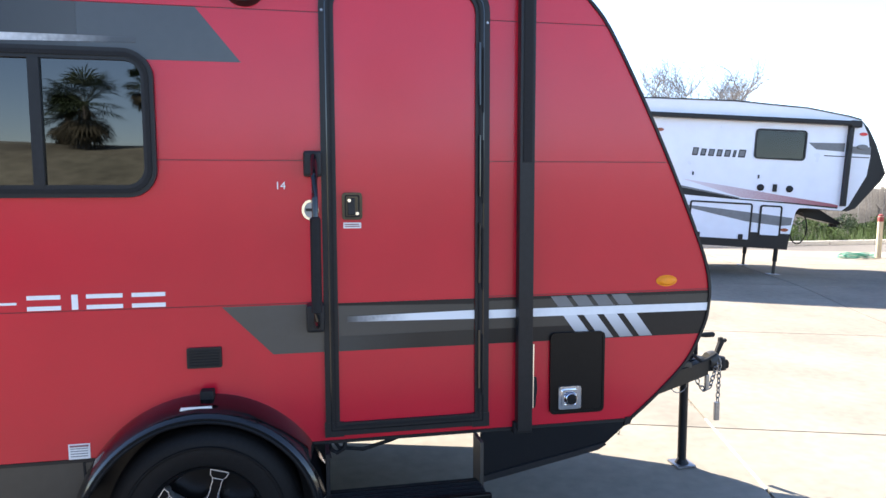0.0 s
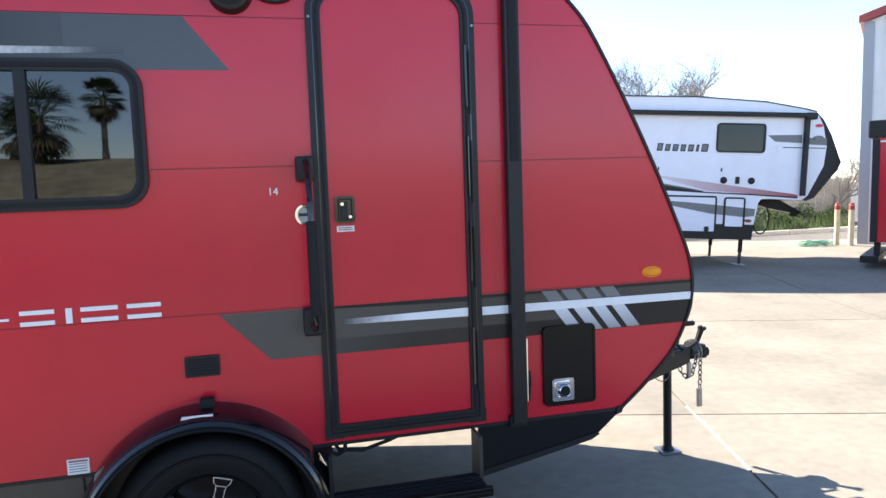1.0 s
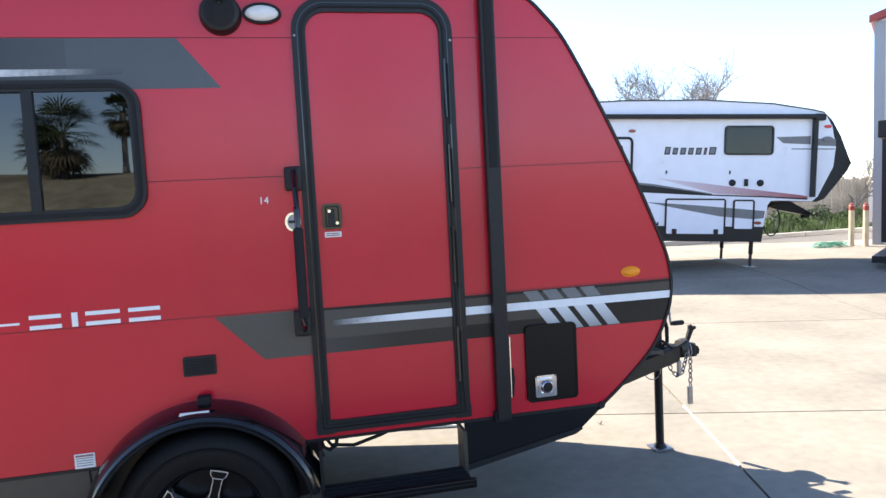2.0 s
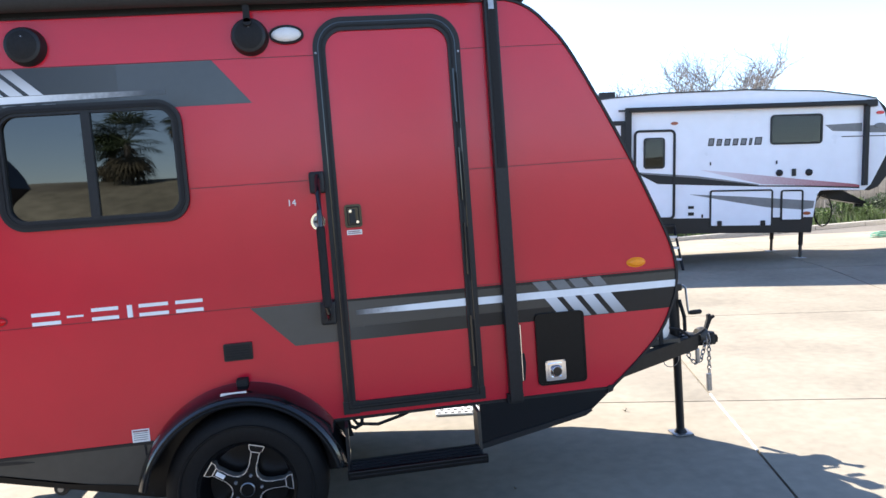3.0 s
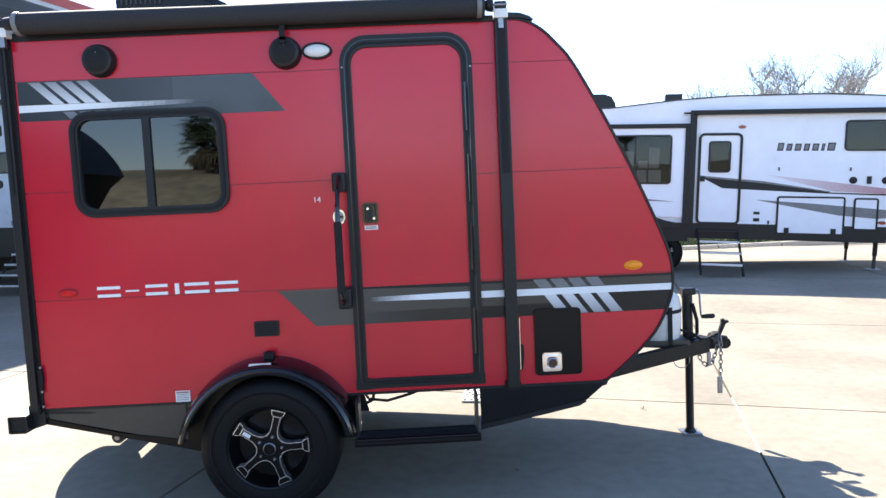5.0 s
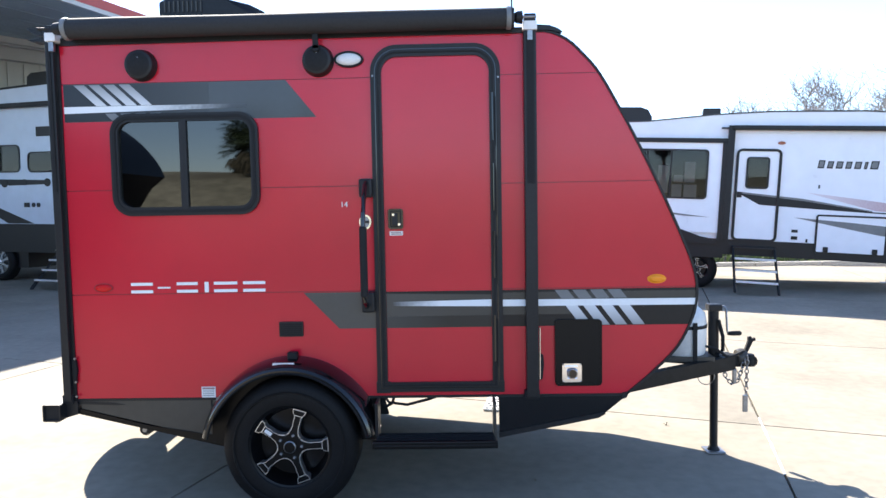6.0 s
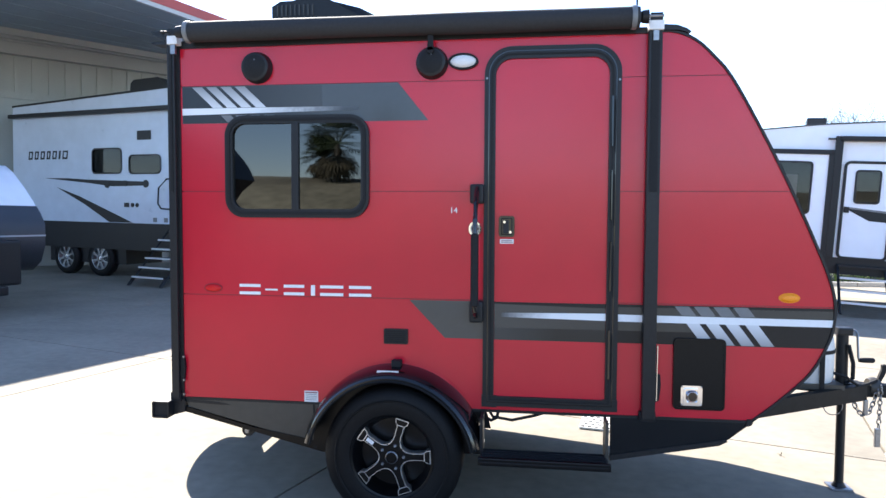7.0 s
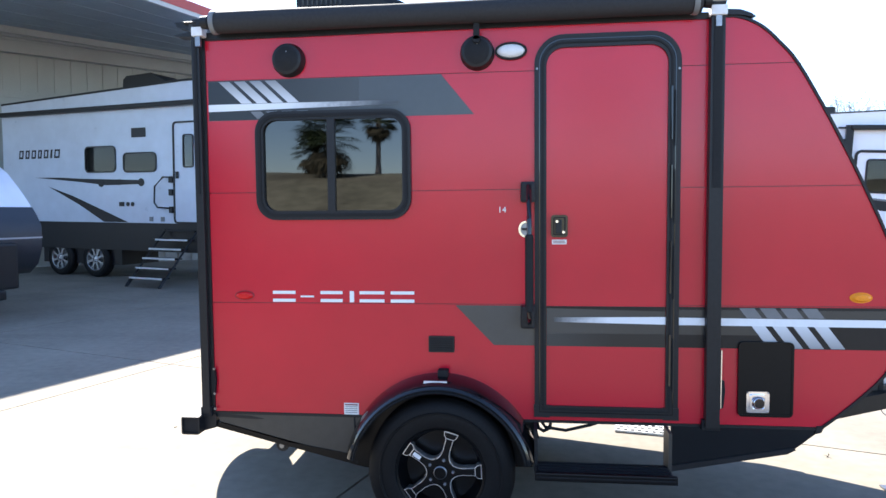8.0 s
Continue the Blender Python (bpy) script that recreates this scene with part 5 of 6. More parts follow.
for x in (-3.62, -4.62):
    wheel("wheel", (x, 0.1, 0.32), rv, r=0.36, rim_r=0.2, turn=18)
part("roof_vent", boxed(-3.66, -3.34, 0.6, 1.0, 3.1, 3.33, bevel=0.03), RV_BLACK, rv)
part("roof_ac", prismed([(-5.4, 2.9), (-5.38, 3.3), (-5.25, 3.38), (-4.8, 3.38), (-4.66, 3.33), (-4.58, 3.2), (-4.55, 2.9)], 0.8, 1.6), RV_BLACK, rv, "", True)
steps_m = rv_steps(rv, -3.04, -2.36, -0.05, -0.85, 0.78, 0.05, 4)

left_m = Matrix.Translation((-5.84, 10.24, 0.0)) @ pose(0, 0, 0, 0, 0, YAW)
lv = thing("fifth_wheel_trailer", "white fifth-wheel trailer with dark swoosh stripes in the building's shade", "fifth wheel trailer", left_m)
# the shade on this white wall is put into its base colour
part("side_wall", prismed([(-6.9, 1.29), (-6.9, 4.135), (-6.53, 4.15), (-1.17, 4.36), (2.2, 4.4), (2.6, 1.29)], 0.0, RVW), SHADED_WHITE_GEL, lv, "white fibreglass side wall with shade in its colour")
part("black_skirt", prismed([(-6.9, 1.29), (2.6, 1.29), (2.5, 0.66), (-6.9, 0.66)], -0.004, RVW), RV_BLACK, lv, "black lower skirt")
bm = bmesh.new()
for p0, p1 in (((-6.9, 4.135), (-6.53, 4.15)), ((-6.53, 4.15), (-1.17, 4.36)), ((-1.17, 4.36), (2.2, 4.4))):
    prism(bm, [(p0[0], p0[1] - 0.015), (p1[0], p1[1] - 0.015), (p1[0], p1[1] + 0.03), (p0[0], p0[1] + 0.03)], -0.015, 0.03)
part("roof_edge", bm, RV_BLACK, lv)
part("awning", boxed(-6.9, 1.5, -0.14, -0.01, 3.83, 3.93, bevel=0.02), RV_BLACK, lv, "black awning case")
for k, w in enumerate((0.15, 0.14, 0.15, 0.13, 0.15, 0.06, 0.18)):
    x0 = -6.32 + sum((0.15, 0.14, 0.15, 0.13, 0.15, 0.06, 0.18)[:k]) + 0.075 * k
    part("letter_bar", ring(bmesh.new(), [(x0, 2.8), (x0 + w, 2.8), (x0 + w + 0.03, 3.005), (x0 + 0.03, 3.005)], [(x0 + 0.045, 2.845), (x0 + w - 0.035, 2.845), (x0 + w - 0.02, 2.965), (x0 + 0.06, 2.965)] if w > 0.1 else [(x0 + 0.03, 2.85), (x0 + 0.034, 2.85), (x0 + 0.05, 2.96), (x0 + 0.046, 2.96)], -0.004, 0.0), RV_BLACK, lv)
rv_window(lv, -4.06, -3.08, 2.43, 3.04, 0.12)
rv_window(lv, -2.86, -1.86, 2.42, 2.87, 0.12)
part("wall_vent", boxed(-2.59, -2.17, -0.02, 0.0, 3.2, 3.41, bevel=0.01), RV_BLACK, lv)
part("wall_sweep", prismed([(-5.75, 2.34), (-4.9, 2.335), (-4.2, 2.3), (-2.35, 2.25), (-2.35, 2.16), (-3.4, 2.14), (-4.2, 2.22)], -0.004, 0.0), RV_BLACK, lv)
for x, z, r in ((-2.33, 2.2, 0.09), (-3.56, 2.19, 0.09), (-2.98, 2.21, 0.07)):
    part("sweep_disc", prismed(ellipse(x, z, r, r, 16), -0.012, 0.0), RV_BLACK, lv)
part("wall_sweep", prismed([(-5.3, 2.12), (-4.5, 1.9), (-3.5, 1.56), (-2.75, 1.3), (-3.5, 1.3), (-4.3, 1.7)], -0.004, 0.0), RV_BLACK, lv)
part("outlet_box", boxed(-3.0, -2.86, -0.02, 0.0, 1.66, 1.76), RV_BLACK, lv)
for x in (-2.74, -2.60):
    part("round_vent", prismed(ellipse(x, 1.71, 0.045, 0.05, 14), -0.02, 0.0), RV_BLACK, lv)
d = frame_part("entry_door", -1.38, -0.62, 1.29, 3.5, 0.1, 0.04, RV_BLACK, lv, -0.03, 0.035, "white entry door in a black frame")
part("door_leaf", prismed(rounded(-1.34, -0.66, 1.33, 3.46, 0.06, 5), -0.012, 0.0), SHADED_WHITE_GEL, d)
rv_window(d, -1.1, -0.8, 2.5, 3.22, 0.06, y=-0.012)
part("door_latch", boxed(-1.3, -1.23, -0.04, -0.01, 2.27, 2.42), RV_BLACK, d)
part("grab_handle", tubed([(-1.44, -0.03, 2.3), (-1.58, -0.12, 2.3), (-1.8, -0.14, 2.1), (-1.82, -0.14, 1.75), (-1.75, -0.12, 1.64), (-1.44, -0.03, 1.62)], 0.02, 6), RV_BLACK, lv, "black folded grab handle", True)
for z in (2.28, 2.0, 1.62):
    part("valve_cluster", boxed(-1.5, -1.4, -0.05, 0.0, z - 0.1, z + 0.04, bevel=0.01), RV_BLACK, lv)
for x in (-2.05, -1.72):
    part("wall_hatch", boxed(x - 0.05, x + 0.05, -0.015, 0.0, 1.33, 1.43), RV_GREY, lv)
for x in (-5.01, -3.84):
    wheel("wheel", (x, 0.02, 0.43), lv, r=0.43, rim_r=0.27, turn=18, dark=False, spokes=8, metal=STEEL)
part("wheel_well", boxed(-5.7, -3.1, 0.12, 1.2, 0.3, 1.1), RV_BLACK, lv)
rv_steps(lv, -1.6, -0.7, -0.05, -1.12, 1.15, 0.02, 6)
part("roof_ac", prismed([(-3.4, 4.2), (-3.36, 4.62), (-3.25, 4.7), (-2.5, 4.72), (-2.1, 4.52), (-2.0, 4.2)], 0.5, 1.3), RV_BLACK, lv)

# trailer nose by the building
nose_m = pose(-7.73, 4.2, 0, 0, 0, YAW)
nt_ = thing("travel_trailer", "travel trailer with a rounded grey and white nose", "travel trailer", nose_m)
prof = [(-0.62, 2.5), (-0.32, 2.12), (-0.10, 1.72), (0.0, 1.36), (0.0, 1.0), (-0.1, 0.75), (-0.3, 0.6)]
part("lower_shell", prismed([(-3.4, 0.6), (-3.4, 1.64), (-0.2, 1.64), (-0.1, 1.52)] + prof[3:], 0.1, 2.3), NOSE_GREY, nt_, "dark grey fibreglass nose", True)
part("upper_shell", prismed([(-3.4, 1.645), (-3.4, 2.3), (-0.95, 2.3)] + [(-0.75, 2.18), (-0.5, 1.95), (-0.3, 1.74)] + [(-0.22, 1.645)], 0.1, 2.3), WHITE_GEL, nt_, "white upper shell", True)
part("nose_stripe", boxed(-1.4, 0.003, 0.09, 2.31, 1.16, 1.185), TRIM_GREY, nt_)
for y in (0.7, 1.7):
    part("drawbar_beam", tubed([(-0.4, y, 0.5), (0.6, 1.1, 0.46)], 0.05, 6), BLACK_TRIM, nt_)
part("tongue_box", boxed(0.12, 0.6, 0.85, 1.5, 0.48, 1.14, bevel=0.04), BLACK_TRIM, nt_, "black battery box with a yellow label")
part("box_label", boxed(0.601, 0.605, 1.0, 1.15, 0.9, 1.04), YELLOW, nt_)
part("box_label", boxed(0.42, 0.53, 0.843, 0.849, 0.92, 1.04), YELLOW, nt_)
part("tongue_jack", tubed([(0.45, 0.82, 0.02), (0.45, 0.82, 0.6)], 0.03, 10), WHITE_TANK, nt_)
part("jack_foot", boxed(0.37, 0.53, 0.74, 0.9, 0.0, 0.02), STEEL, nt_)
part("coupler", boxed(0.5, 0.76, 0.95, 1.2, 0.36, 0.5, bevel=0.03), BLACK_TRIM, nt_)
part("coupler_lever", prismed([(0.62, 0.48), (0.78, 0.5), (0.8, 0.45), (0.7, 0.4)], 0.9, 0.95), BLACK_RUBBER, nt_)

# red camper at the far right
fr = thing("travel_trailer", "second red camper with black corner trim and rear bumper", "travel trailer", pose(10.5, 6.85, 0.08, 0, 0, -52))
part("side_wall", boxed(0.0, 3.6, 0.0, 1.8, 0.5, 2.55), RED, fr, "red side wall")
part("corner_trim", boxed(-0.05, 0.06, -0.03, 1.83, 0.5, 2.3), BLACK_TRIM, fr)
part("roof_trim", boxed(-0.12, 3.65, -0.05, 1.85, 2.32, 2.62, bevel=0.03), BLACK_TRIM, fr)
part("bumper", boxed(-0.18, 0.1, -0.1, 1.9, 0.14, 0.26, bevel=0.01), BLACK_TRIM, fr)
part("bumper_post", boxed(0.0, 0.1, 0.2, 0.3, 0.2, 0.5), BLACK_TRIM, fr)
part("white_line", boxed(0.06, 3.5, -0.004, 0.0, 2.24, 2.27), WHITE_VINYL, fr)
part("marker_light", boxed(0.18, 0.3, -0.02, 0.0, 0.85, 0.93), RED_LENS, fr)
part("filler_cap", lathed([(0, -0.03), (0.05, -0.03), (0.06, 0)], (0.3, 0, 0.72), "y", 12), CHROME, fr)
wheel("wheel", (0.85, -0.1, 0.33), fr, r=0.35, turn=10)

# ---- buildings ----
bw = thing("metal_building", "white metal building with red rake fascia and a roller door", "building", pose(14.2, 10.75, 0.08, 0, 0, -48))
part("gable_wall", prismed([(0, 0), (0, 5.35), (6, 7.2), (12, 5.35), (12, 0), (4.6, 0), (4.6, 3.95), (0.62, 3.95), (0.62, 0)], 0.0, 0.3), WHITE_METAL, bw, "white ribbed gable wall")
part("side_wall", boxed(0, 0.3, 0.3, 12, 0, 5.3), WHITE_METAL, bw)
part("corner_trim", boxed(-0.02, 0.2, -0.03, 0.0, 0, 5.36), TRIM_GREY, bw)
part("door_jamb", boxed(0.62, 0.72, -0.03, 0.3, 0, 3.95), WHITE_METAL, bw)
part("door_head", boxed(0.45, 4.7, -0.05, 0.3, 3.95, 4.15), WHITE_METAL, bw)
for k in range(8):
    part("door_panel", boxed(0.72, 4.55, 0.2, 0.25, 0.49 * k, 0.49 * k + 0.475), DOOR_GREY, bw)
for k in range(16):
    x = 0.42 + 0.3 * k
    part("wall_rib", boxed(x, x + 0.04, -0.025, 0.0, 4.16, 5.3 + 0.3 * x), WHITE_METAL, bw)
part("rake_fascia", prismed([(-0.12, 5.33), (-0.12, 5.5), (6, 7.46), (6, 7.3)], -0.16, -0.08), RED_METAL, bw, "red sloping fascia")
part("roof", prismed([(-0.12, 5.44), (-0.12, 5.49), (6, 7.44), (12.45, 5.45), (12.45, 5.4), (6, 7.38)], -0.08, 12.3), RED_METAL, bw)
sg = part("wall_sign", boxed(0.95, 2.1, -0.04, -0.005, 4.25, 5.15), SIGN_GREY, bw, "grey square sign with a pale rosette")
bm = bmesh.new()
for k in range(6):
    prism(bm, ellipse(1.5 + 0.22 * math.cos(k * 1.047), 4.7 + 0.22 * math.sin(k * 1.047), 0.15, 0.15, 12), -0.05 - 0.001 * k, -0.04)
part("sign_rosette", bm, WHITE_VINYL, sg)
for x, y in ((-0.42, -0.5), (-0.12, -0.62)):
    bo = thing("bollard", "cream painted steel bollard with a red top", "bollard", bw.matrix_basis @ pose(x, y, 0), "bollards by the door")
    part("post", lathed([(0.06, -0.1), (0.06, 1.02), (0.0, 1.02)], (0, 0, 0), "z", 18), BOLLARD, bo, smooth=True)
    part("red_top", lathed([(0.062, 0.9), (0.062, 1.0), (0.045, 1.06), (0.0, 1.08)], (0, 0, 0), "z", 18), RED_METAL, bo, smooth=True)

bl_m = pose(-6.55, 10.95, -0.7, 0, 0, 45)
bl = thing("metal_building", "beige ribbed metal building with a deep grey soffit and red fascia", "building", bl_m)
DEEP = 6.2  # of the canopy in front of the wall
part("wall", boxed(-12, 14, DEEP, DEEP + 0.3, 0.7, 6.7), METAL_WALL, bl, "beige ribbed metal wall")
for k in range(64):
    part("wall_rib", boxed(-11.6 + 0.4 * k, -11.5 + 0.4 * k, DEEP - 0.05, DEEP, 0.7, 6.65), METAL_WALL, bl)
part("wall_top_beam", boxed(-12, 14, DEEP - 0.3, DEEP - 0.05, 6.35, 6.65), METAL_WALL, bl)
part("door_head", boxed(-9.5, -1.2, DEEP - 0.14, DEEP - 0.06, 5.2, 5.4), METAL_WALL, bl)
part("door_leaf", boxed(-9.3, -1.4, DEEP - 0.1, DEEP - 0.055, 0.7, 5.2), METAL_WALL, bl)
part("door_edge", boxed(-1.42, -1.32, DEEP - 0.15, DEEP - 0.06, 0.7, 5.3), METAL_WALL, bl)

EAVE, EAVE_WAY = Vector((-7.05, 9.45, 5.74)), Vector((0.317, 0.948, 0))
into_bl = bl_m.inverted()


def canopy_point(u, v, drop=0.0):
    """u along the eave, v from the eave back to the wall's top."""
    a_ = EAVE + EAVE_WAY * (-9 + 17 * u)
    w_ = bl_m @ Vector((-11.5 + 19.5 * u, DEEP + 0.1, 6.83))
    p = a_.lerp(w_, v)
    return into_bl @ Vector((p.x, p.y, p.z - drop))


def canopy_strip(v0, v1, low, high, n=12):
    """A board under the canopy, between two lines that run along it."""
    bm = bmesh.new()
    loops = []
    for k in range(n + 1):
        u = k / n
        loops.append([bm.verts.new(canopy_point(u, v, d_)) for v, d_ in ((v0, low), (v1, low), (v1, high), (v0, high))])
    for a_, b_ in zip(loops, loops[1:]):
        for k in range(4):
            bm.faces.new((a_[k], a_[(k + 1) % 4], b_[(k + 1) % 4], b_[k]))
    bm.faces.new(loops[0])
    bm.faces.new(loops[-1][::-1])
    return bm


part("soffit", canopy_strip(0.01, 1.0, 0.0, -0.06), SOFFIT, bl, "grey soffit panels")
for k in range(1, 6):
    part("soffit_rib", canopy_strip(k / 7, k / 7 + 0.004, 0.01, 0.0), SOFFIT, bl)
for v in (0.8, 0.87, 0.94):
    part("soffit_beam", canopy_strip(v, v + 0.022, 0.16, 0.0), METAL_WALL, bl, "pale purlin under the soffit")
part("gutter", canopy_strip(-0.006, 0.008, 0.02, -0.07), SIGN_GREY, bl, "pale grey gutter under the fascia")
part("fascia", canopy_strip(-0.008, 0.008, -0.07, -0.27), RED_METAL, bl, "red metal fascia")
part("roof", canopy_strip(0.01, 1.35, -0.15, -0.28), RED_METAL, bl)

# ---- planting strip behind ----
strip_m = Matrix.Translation((9.7, 13.6, 0.08)) @ pose(0, 0, 0, 0, 0, 8)
for k in range(14):
    kb = new("kerb", mesh_of("kerb", box(bmesh.new(), 0.01, 1.79, 0, 0.18, -0.1, 0.14, bevel=0.02), KERB))
    kb.matrix_basis = strip_m @ pose(-14 + 1.8 * k, 0, 0)
    tagged(kb, "pale concrete kerb stone", "kerb", "kerb of the planting strip", "structure")
soil = new("planting_bed", mesh_of("planting_bed", box(bmesh.new(), -16, 14, 0.18, 3.2, -0.1, 0.1), JOINT))
soil.matrix_basis = strip_m
tagged(soil, "bare soil behind the kerb", "planting bed", kind="structure")
fence = thing("fence", "weathered grey wooden board fence", "fence", strip_m @ Matrix.Translation((0, 2.3, 0)))
board = mesh_of("board", box(bmesh.new(), 0.0, 0.135, 0, 0.025, 0.05, 1.75), FENCE_WOOD)
for k in range(170):
    o = new("board", board)
    o.parent = fence
    o.matrix_basis = pose(-14 + 0.15 * k, random.uniform(-0.012, 0.012), random.uniform(-0.05, 0.05), 0, random.uniform(-0.6, 0.6), 0)
for z in (0.4, 1.4):
    part("fence_rail", boxed(-14, 11.5, 0.03, 0.08, z, z + 0.09), FENCE_WOOD, fence)


def leaves(bm, centre, spread, count, size):
    """Many small bent leaves scattered through an uneven clump."""
    for _ in range(count):
        while True:
            v = Vector([random.uniform(-1, 1) for _ in range(3)])
            if 0.35 < v.length < 1:
                break
        p = Vector(centre) + Vector((v.x * spread[0], v.y * spread[1], v.z * spread[2]))
        d = Vector([random.gauss(0, 1) for _ in range(3)]).normalized()
        s = d.cross(Vector([random.gauss(0, 1) for _ in range(3)])).normalized()
        l = size * random.uniform(0.6, 1.4)
        a_, b_, c_, e_ = p, p + d * l * 0.5 + s * l * 0.22, p + d * l, p + d * l * 0.5 - s * l * 0.22
        bm.faces.new([bm.verts.new(q) for q in (a_, b_, c_, e_)])


for k in range(12):
    x = -3 + 1.15 * k + random.uniform(-0.3, 0.3)
    sh = thing("shrub", "leafy green shrub in the planting strip", "shrub", strip_m @ pose(x, 1.1 + random.uniform(-0.2, 0.3), 0.1), "shrubs along the fence")
    bm = bmesh.new()
    h = random.uniform(0.35, 0.6)
    for j in range(5):
        leaves(bm, (random.uniform(-0.4, 0.4), random.uniform(-0.3, 0.3), h * random.uniform(0.5, 1.0)), (0.38, 0.3, h * 0.5), 260, 0.09)
    part("crown", bm, LEAF if k % 3 else LEAF_DARK, sh)
    bm = bmesh.new()
    for j in range(6):
        tube(bm, [(0, 0, 0), (random.uniform(-0.3, 0.3), random.uniform(-0.2, 0.2), h)], 0.015, 5, 0.006)
    part("stems", bm, BARK, sh)
bm = bmesh.new()
for _ in range(2600):
    x, y = random.uniform(-9, 9), random.uniform(0.25, 1.0)
    h, a_ = random.uniform(0.15, 0.5), random.uniform(0, 6.28)
    dx, dy = math.cos(a_) * 0.012, math.sin(a_) * 0.012
    lx, ly = random.uniform(-0.15, 0.15), random.uniform(-0.15, 0.15)
    bm.faces.new([bm.verts.new(q) for q in ((x - dx, y - dy, 0.1), (x + dx, y + dy, 0.1), (x + lx, y + ly, 0.1 + h))])
gr = part("long_grass", bm, LEAF)
gr.matrix_basis = strip_m
tagged(gr, "tufts of green grass along the kerb", "grass", kind="stuff")


def bare_tree(name, m, height, label, seed, depth=6):
    """A leafless tree: a tapered trunk that forks down to fine twigs."""
    rnd = random.Random(seed)
    trunk, limbs, twigs = bmesh.new(), bmesh.new(), bmesh.new()

    def grow(p, d, length, r, level):
        pts = [p]
        dd = d
        for k in range(3):
            dd = (dd + Vector((rnd.gauss(0, 0.12), rnd.gauss(0, 0.12), rnd.gauss(0.03, 0.07)))).normalized()
            pts.append(pts[-1] + dd * length / 3)
        tube(trunk if level == 0 else limbs if level < 3 else twigs, pts, r, 6 if level < 3 else 3, r * 0.62, cap=False)
        if level < depth:
            for k in range(4 if level < 3 else 3):
                side = Vector((rnd.gauss(0, 1), rnd.gauss(0, 1), rnd.gauss(0.12, 0.4))).normalized()
                grow(pts[-1 if k < 2 else -2], (dd * 0.8 + side * 0.7).normalized(), length * rnd.uniform(0.66, 0.86), max(0.009, r * 0.58), level + 1)

    grow(Vector((0, 0, 0)), Vector((0, 0, 1)), height * 0.27, height * 0.022, 0)
    t = thing(name, label, "tree", m)
    part("trunk", trunk, BARK, t, smooth=True)
    tagged(part("branch_mass", limbs, BARK, t), kind="stuff")
    tagged(part("twig_mass", twigs, BARK, t), kind="stuff")
    return t




def fan_tree(m, height, spread, label, seed):
    """A leafless tree of several stems that fan out from a short trunk and fray into fine twigs."""
    rnd = random.Random(seed)
    trunk, limbs, twigs = bmesh.new(), bmesh.new(), bmesh.new()
    fork = height * 0.22
    tube(trunk, [(0, 0, 0), (0.05, 0, fork * 0.5), (0, 0, fork)], 0.24, 8, 0.17, cap=False)

    def shoot(bm, p, d, length, r, lift, bend):
        pts = [p]
        for _ in range(5):
            d = (d + Vector((rnd.gauss(0, bend), rnd.gauss(0, bend), rnd.gauss(lift, bend * 0.6)))).normalized()
            pts.append(pts[-1] + d * length / 5)
        tube(bm, pts, r, 6 if r > 0.02 else 3, r * 0.4, cap=False)
        return pts, d

    for k in range(15):
        wide = -1 + 2 * k / 14 + rnd.uniform(-0.06, 0.06)
        deep = rnd.uniform(-0.5, 0.5)
        tip = Vector((spread * 0.8 * wide, spread * 0.8 * deep, height * (0.64 - 0.2 * wide * wide) * rnd.uniform(0.92, 1.04)))
        pts, d = shoot(limbs, Vector((0, 0, fork)), tip.normalized(), tip.length, 0.06, 0.03, 0.08)
        for i in range(2, 6):
            for _ in range(4 if i > 2 else 2):
                side = Vector((rnd.gauss(0, 1), rnd.gauss(0, 1), rnd.gauss(0.35, 0.4))).normalized()
                sub, sd_ = shoot(limbs, pts[i], (d * 0.6 + side * 0.75).normalized(), rnd.uniform(0.7, 1.3), 0.022, 0.06, 0.16)
                for q in sub[1:]:
                    for _ in range(2):
                        side = Vector((rnd.gauss(0, 1), rnd.gauss(0, 1), rnd.gauss(0.3, 0.5))).normalized()
                        tw, td = shoot(twigs, q, (sd_ * 0.6 + side * 0.8).normalized(), rnd.uniform(0.35, 0.85), 0.011, 0.05, 0.22)
                        for e_ in (tw[2], tw[4]):
                            side = Vector((rnd.gauss(0, 1), rnd.gauss(0, 1), rnd.gauss(0.2, 0.5))).normalized()
                            shoot(twigs, e_, (td * 0.6 + side * 0.8).normalized(), rnd.uniform(0.2, 0.4), 0.0075, 0.03, 0.2)
    t = thing("bare_tree", label, "tree", m)
    part("trunk", trunk, BARK, t, smooth=True)
    tagged(part("branch_mass", limbs, BARK, t), kind="stuff")
    tagged(part("twig_mass", twigs, BARK, t), kind="stuff")
    return t


fan_tree(pose(14.9, 22.8, 0, 0, 0, -30), 6.5, 4.3, "leafless spreading tree behind the fence", 5)
bare_tree("bare_tree", pose(20.0, 17.2, 0.1, 0, 0, 40), 3.6, "small pollarded leafless tree by the building", 9, 5)

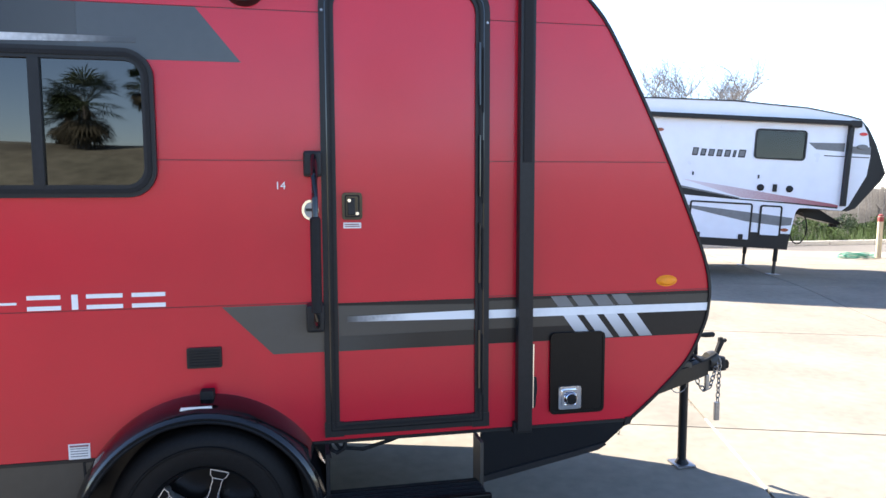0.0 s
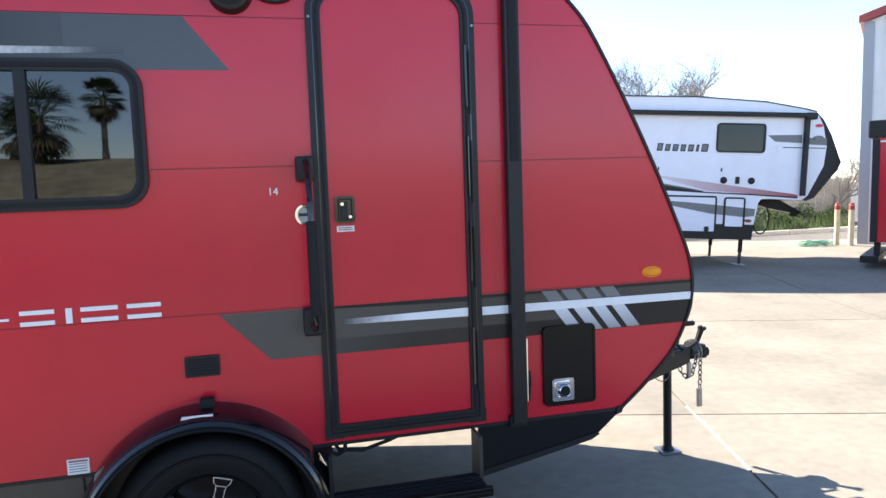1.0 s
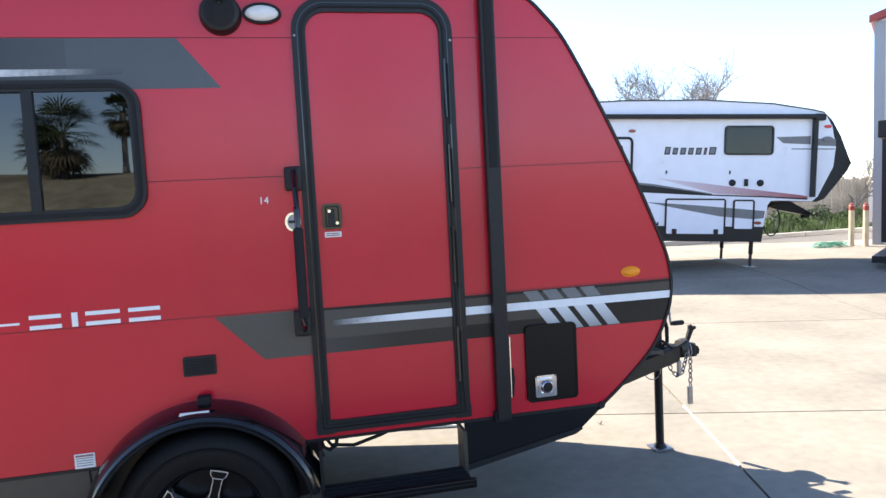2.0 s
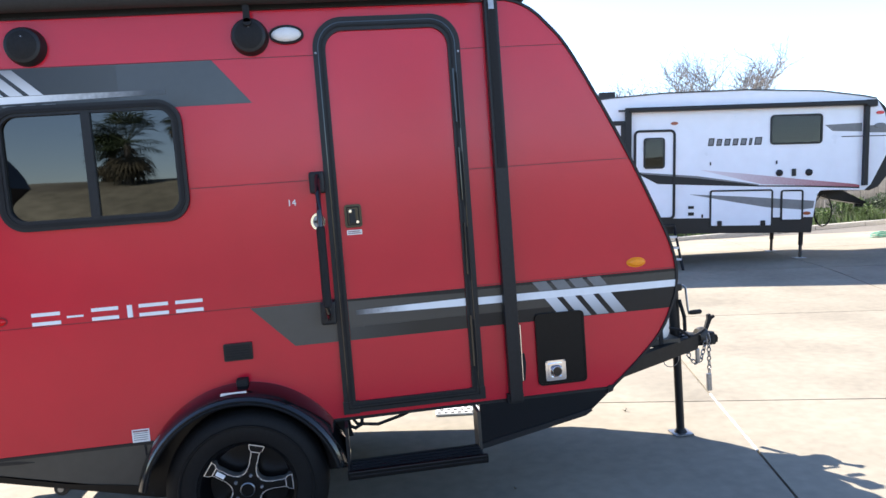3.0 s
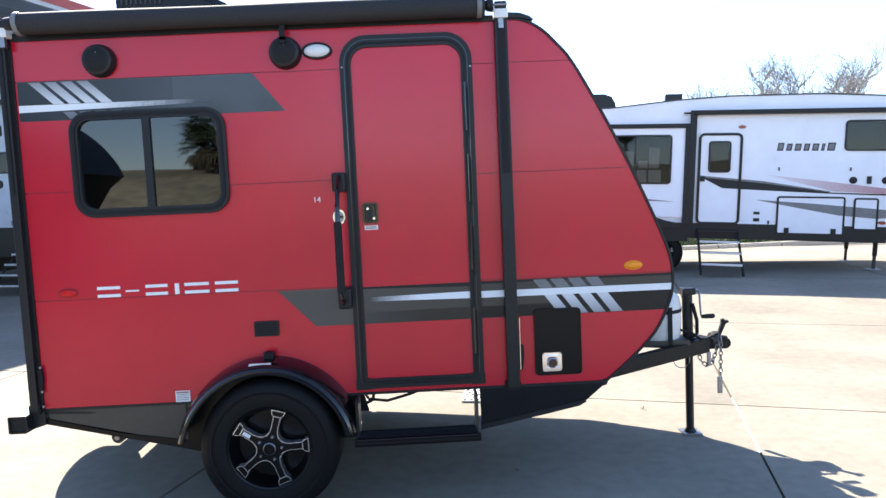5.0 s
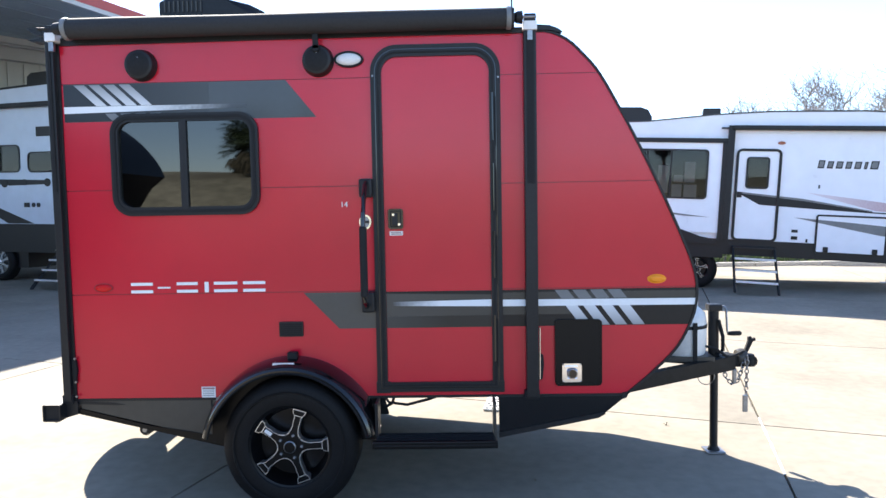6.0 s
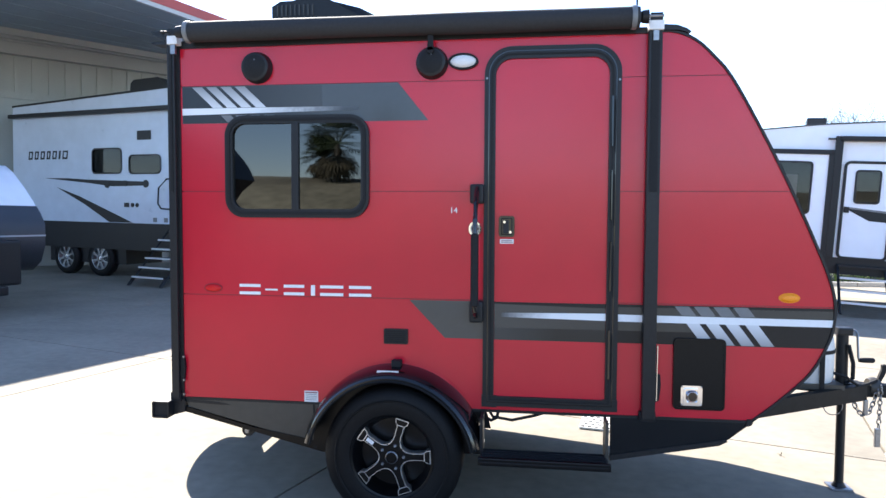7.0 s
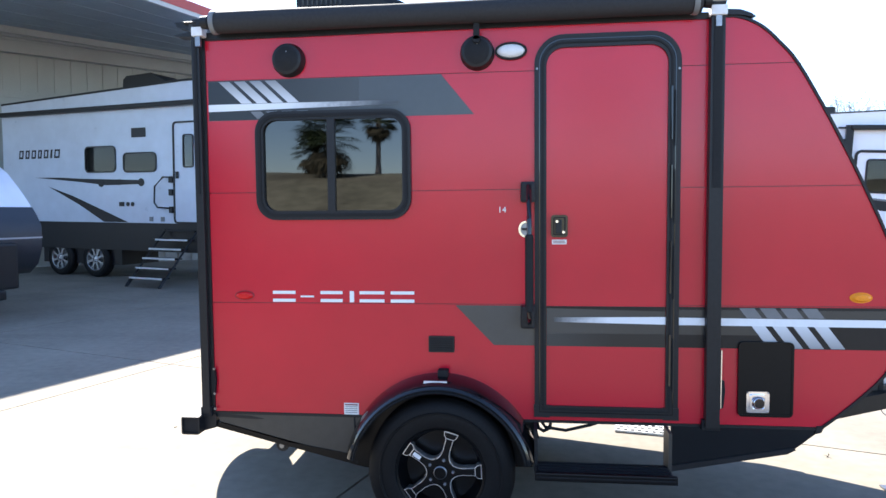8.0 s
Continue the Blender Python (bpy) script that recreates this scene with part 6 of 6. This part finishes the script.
# hose and a dry leaf on the concrete
bm = bmesh.new()
pts = []
for k in range(150):
    a_ = k * 0.33
    r = 0.26 + 0.1 * math.sin(k * 0.21) + 0.05 * math.sin(k * 0.77)
    pts.append((r * 1.5 * math.cos(a_), r * math.sin(a_), 0.012 + 0.0009 * k + 0.01 * math.sin(k)))
hose = part("garden_hose", tube(bm, pts, 0.012, 6), HOSE, label="coiled green garden hose on the concrete", smooth=True)
hose.matrix_basis = pose(13.0, 10.8, ground_z(13.0, 10.8)) @ Matrix.Scale(0.8, 4)
tagged(hose, category="hose")
for (x, y, s) in ((2.45, 1.4, 0.024), (3.3, 1.9, 0.018), (1.35, 0.35, 0.012), (-2.2, 1.4, 0.02)):
    bm = bmesh.new()
    leaves(bm, (0, 0, s * 0.3), (s * 0.5, s * 0.5, s * 0.2), 6, s)
    lf = part("dry_leaf", bm, PALM_DRY, label="curled dry leaf on the concrete")
    lf.matrix_basis = pose(x, y, ground_z(x, y) + 0.002)
    tagged(lf, category="leaf", group="dry leaves on the lot")

# ---- across the road, behind the walk ----
bm = bmesh.new()
xs = [-220 + 8 * k for k in range(56)]
ys = [-26, -29, -33, -37, -41, -46, -60, -120, -300]
hs = [0.0, 0.7, 1.9, 3.2, 4.0, 4.3, 4.4, 4.6, 4.6]
rows = [[bm.verts.new((x, y + 1.2 * math.sin(x * 0.1), -0.02 + h + (0.25 * noise.noise((x * 0.07, y * 0.2, 0)) if h > 0 else 0))) for x in xs] for y, h in zip(ys, hs)]
for a_, b_ in zip(rows, rows[1:]):
    for k in range(len(xs) - 1):
        bm.faces.new((a_[k], a_[k + 1], b_[k + 1], b_[k]))
bank = part("grass_bank", bm, DRY_GRASS, label="bank of dry brown grass", smooth=True)
tagged(bank, category="bank", kind="structure")


def palm(m, height, r, seed, skirt=True, label="fan palm with a shaggy crown"):
    """A fan palm: ringed trunk, a crown of fans and a skirt of dead ones."""
    rnd = random.Random(seed)
    t = thing("palm_tree", label, "palm tree", m, "palms on the bank")
    part("trunk", lathed([(0.26, -0.3), (0.2, 0.4)] + [(0.17 + 0.012 * (k % 2), 0.5 + (height - 0.5) * k / 24) for k in range(25)], (0, 0, 0), "z", 12), BARK, t, smooth=True)
    for part_name, mat, lo, hi, count in (("crown", PALM_LEAF, -0.5, 1.3, 46), ("dead_fronds", PALM_DRY, -1.4, -0.7, 22)):
        bm = bmesh.new()
        for k in range(count if part_name == "crown" or skirt else 10):
            el, az = rnd.uniform(lo, hi), rnd.uniform(0, 6.28)
            d = Vector((math.cos(az) * math.cos(el), math.sin(az) * math.cos(el), math.sin(el)))
            base = Vector((0, 0, height))
            hub = base + d * r * 0.5
            s = d.cross(Vector((0, 0, 1))).normalized()
            u = s.cross(d)
            tube(bm, [base, hub], 0.02, 4)
            for j in range(13):
                f = radians(-75 + 150 * j / 12)
                dd = (d * math.cos(f) + s * math.sin(f)).normalized()
                w = dd.cross(u) * 0.045
                l = r * 0.55 * rnd.uniform(0.8, 1.1)
                mid, tip = hub + dd * l * 0.6, hub + dd * l - Vector((0, 0, l * 0.18))
                bm.faces.new([bm.verts.new(q) for q in (hub, mid + w, tip, mid - w)])
        part(part_name, bm, mat, t)
    return t


palm(pose(-12.4, -40.5, 3.9), 2.3, 2.6, 3, label="low broad fan palm on the dry bank")
palm(pose(-14.0, -42.5, 4.0), 1.6, 1.8, 8, label="low broad fan palm on the dry bank")
palm(pose(-9.6, -43, 4.1), 3.6, 1.5, 4, label="tall slender fan palm on the dry bank")
palm(pose(6.0, -47, 4.2), 5.0, 2.0, 6, label="tall slender fan palm on the dry bank")

# dark trailer parked behind the camera, seen in the window
dk = thing("toy_hauler_trailer", "large black-nosed trailer parked across the lane", "trailer", pose(-5.05, -7.4, 0, 0, 0, 0))
BROW = curved([(-1.5, 3.4), (-0.95, 3.26), (-0.5, 2.95), (-0.15, 2.55), (0.0, 2.25)], 5)
part("body", prismed(BROW + [(-0.28, 2.02), (-0.52, 1.65), (-0.74, 1.15), (-1.0, 0.6), (-7, 0.6), (-7, 3.4)], -2.5, 0.0), RV_BLACK, dk, "glossy black nose", True)
part("cap_window", prismed([(x - 0.06, z - 0.03) for x, z in BROW[3:-1]] + [(-0.1, 2.27), (-0.32, 2.36), (-0.6, 2.7), (-0.95, 3.02)], 0.0, 0.006), NOSE_GREY, dk)
part("underframe", boxed(-6.5, -1.2, -2.0, -0.5, 0.0, 0.6), BLACK_TRIM, dk)

# perforated tread board lying behind the camper
pt = thing("tread_board", "white perforated metal tread board on the concrete", "tread board", pose(1.31, 1.9, 0.004, 0, 0, -9))
part("plate", boxed(-0.19, 0.19, -0.2, 0.2, 0.0, 0.014), WHITE_TANK, pt)
for i in range(7):
    for j in range(6):
        x, y = -0.178 + 0.051 * i + (0.02 if j % 2 else 0), -0.19 + 0.064 * j
        part("slot", prismed([(x, 0.0), (x + 0.028, 0.0), (x + 0.028, 0.0012), (x, 0.0012)], y, y + 0.036), BLACK_RUBBER, pt).location.z = 0.014
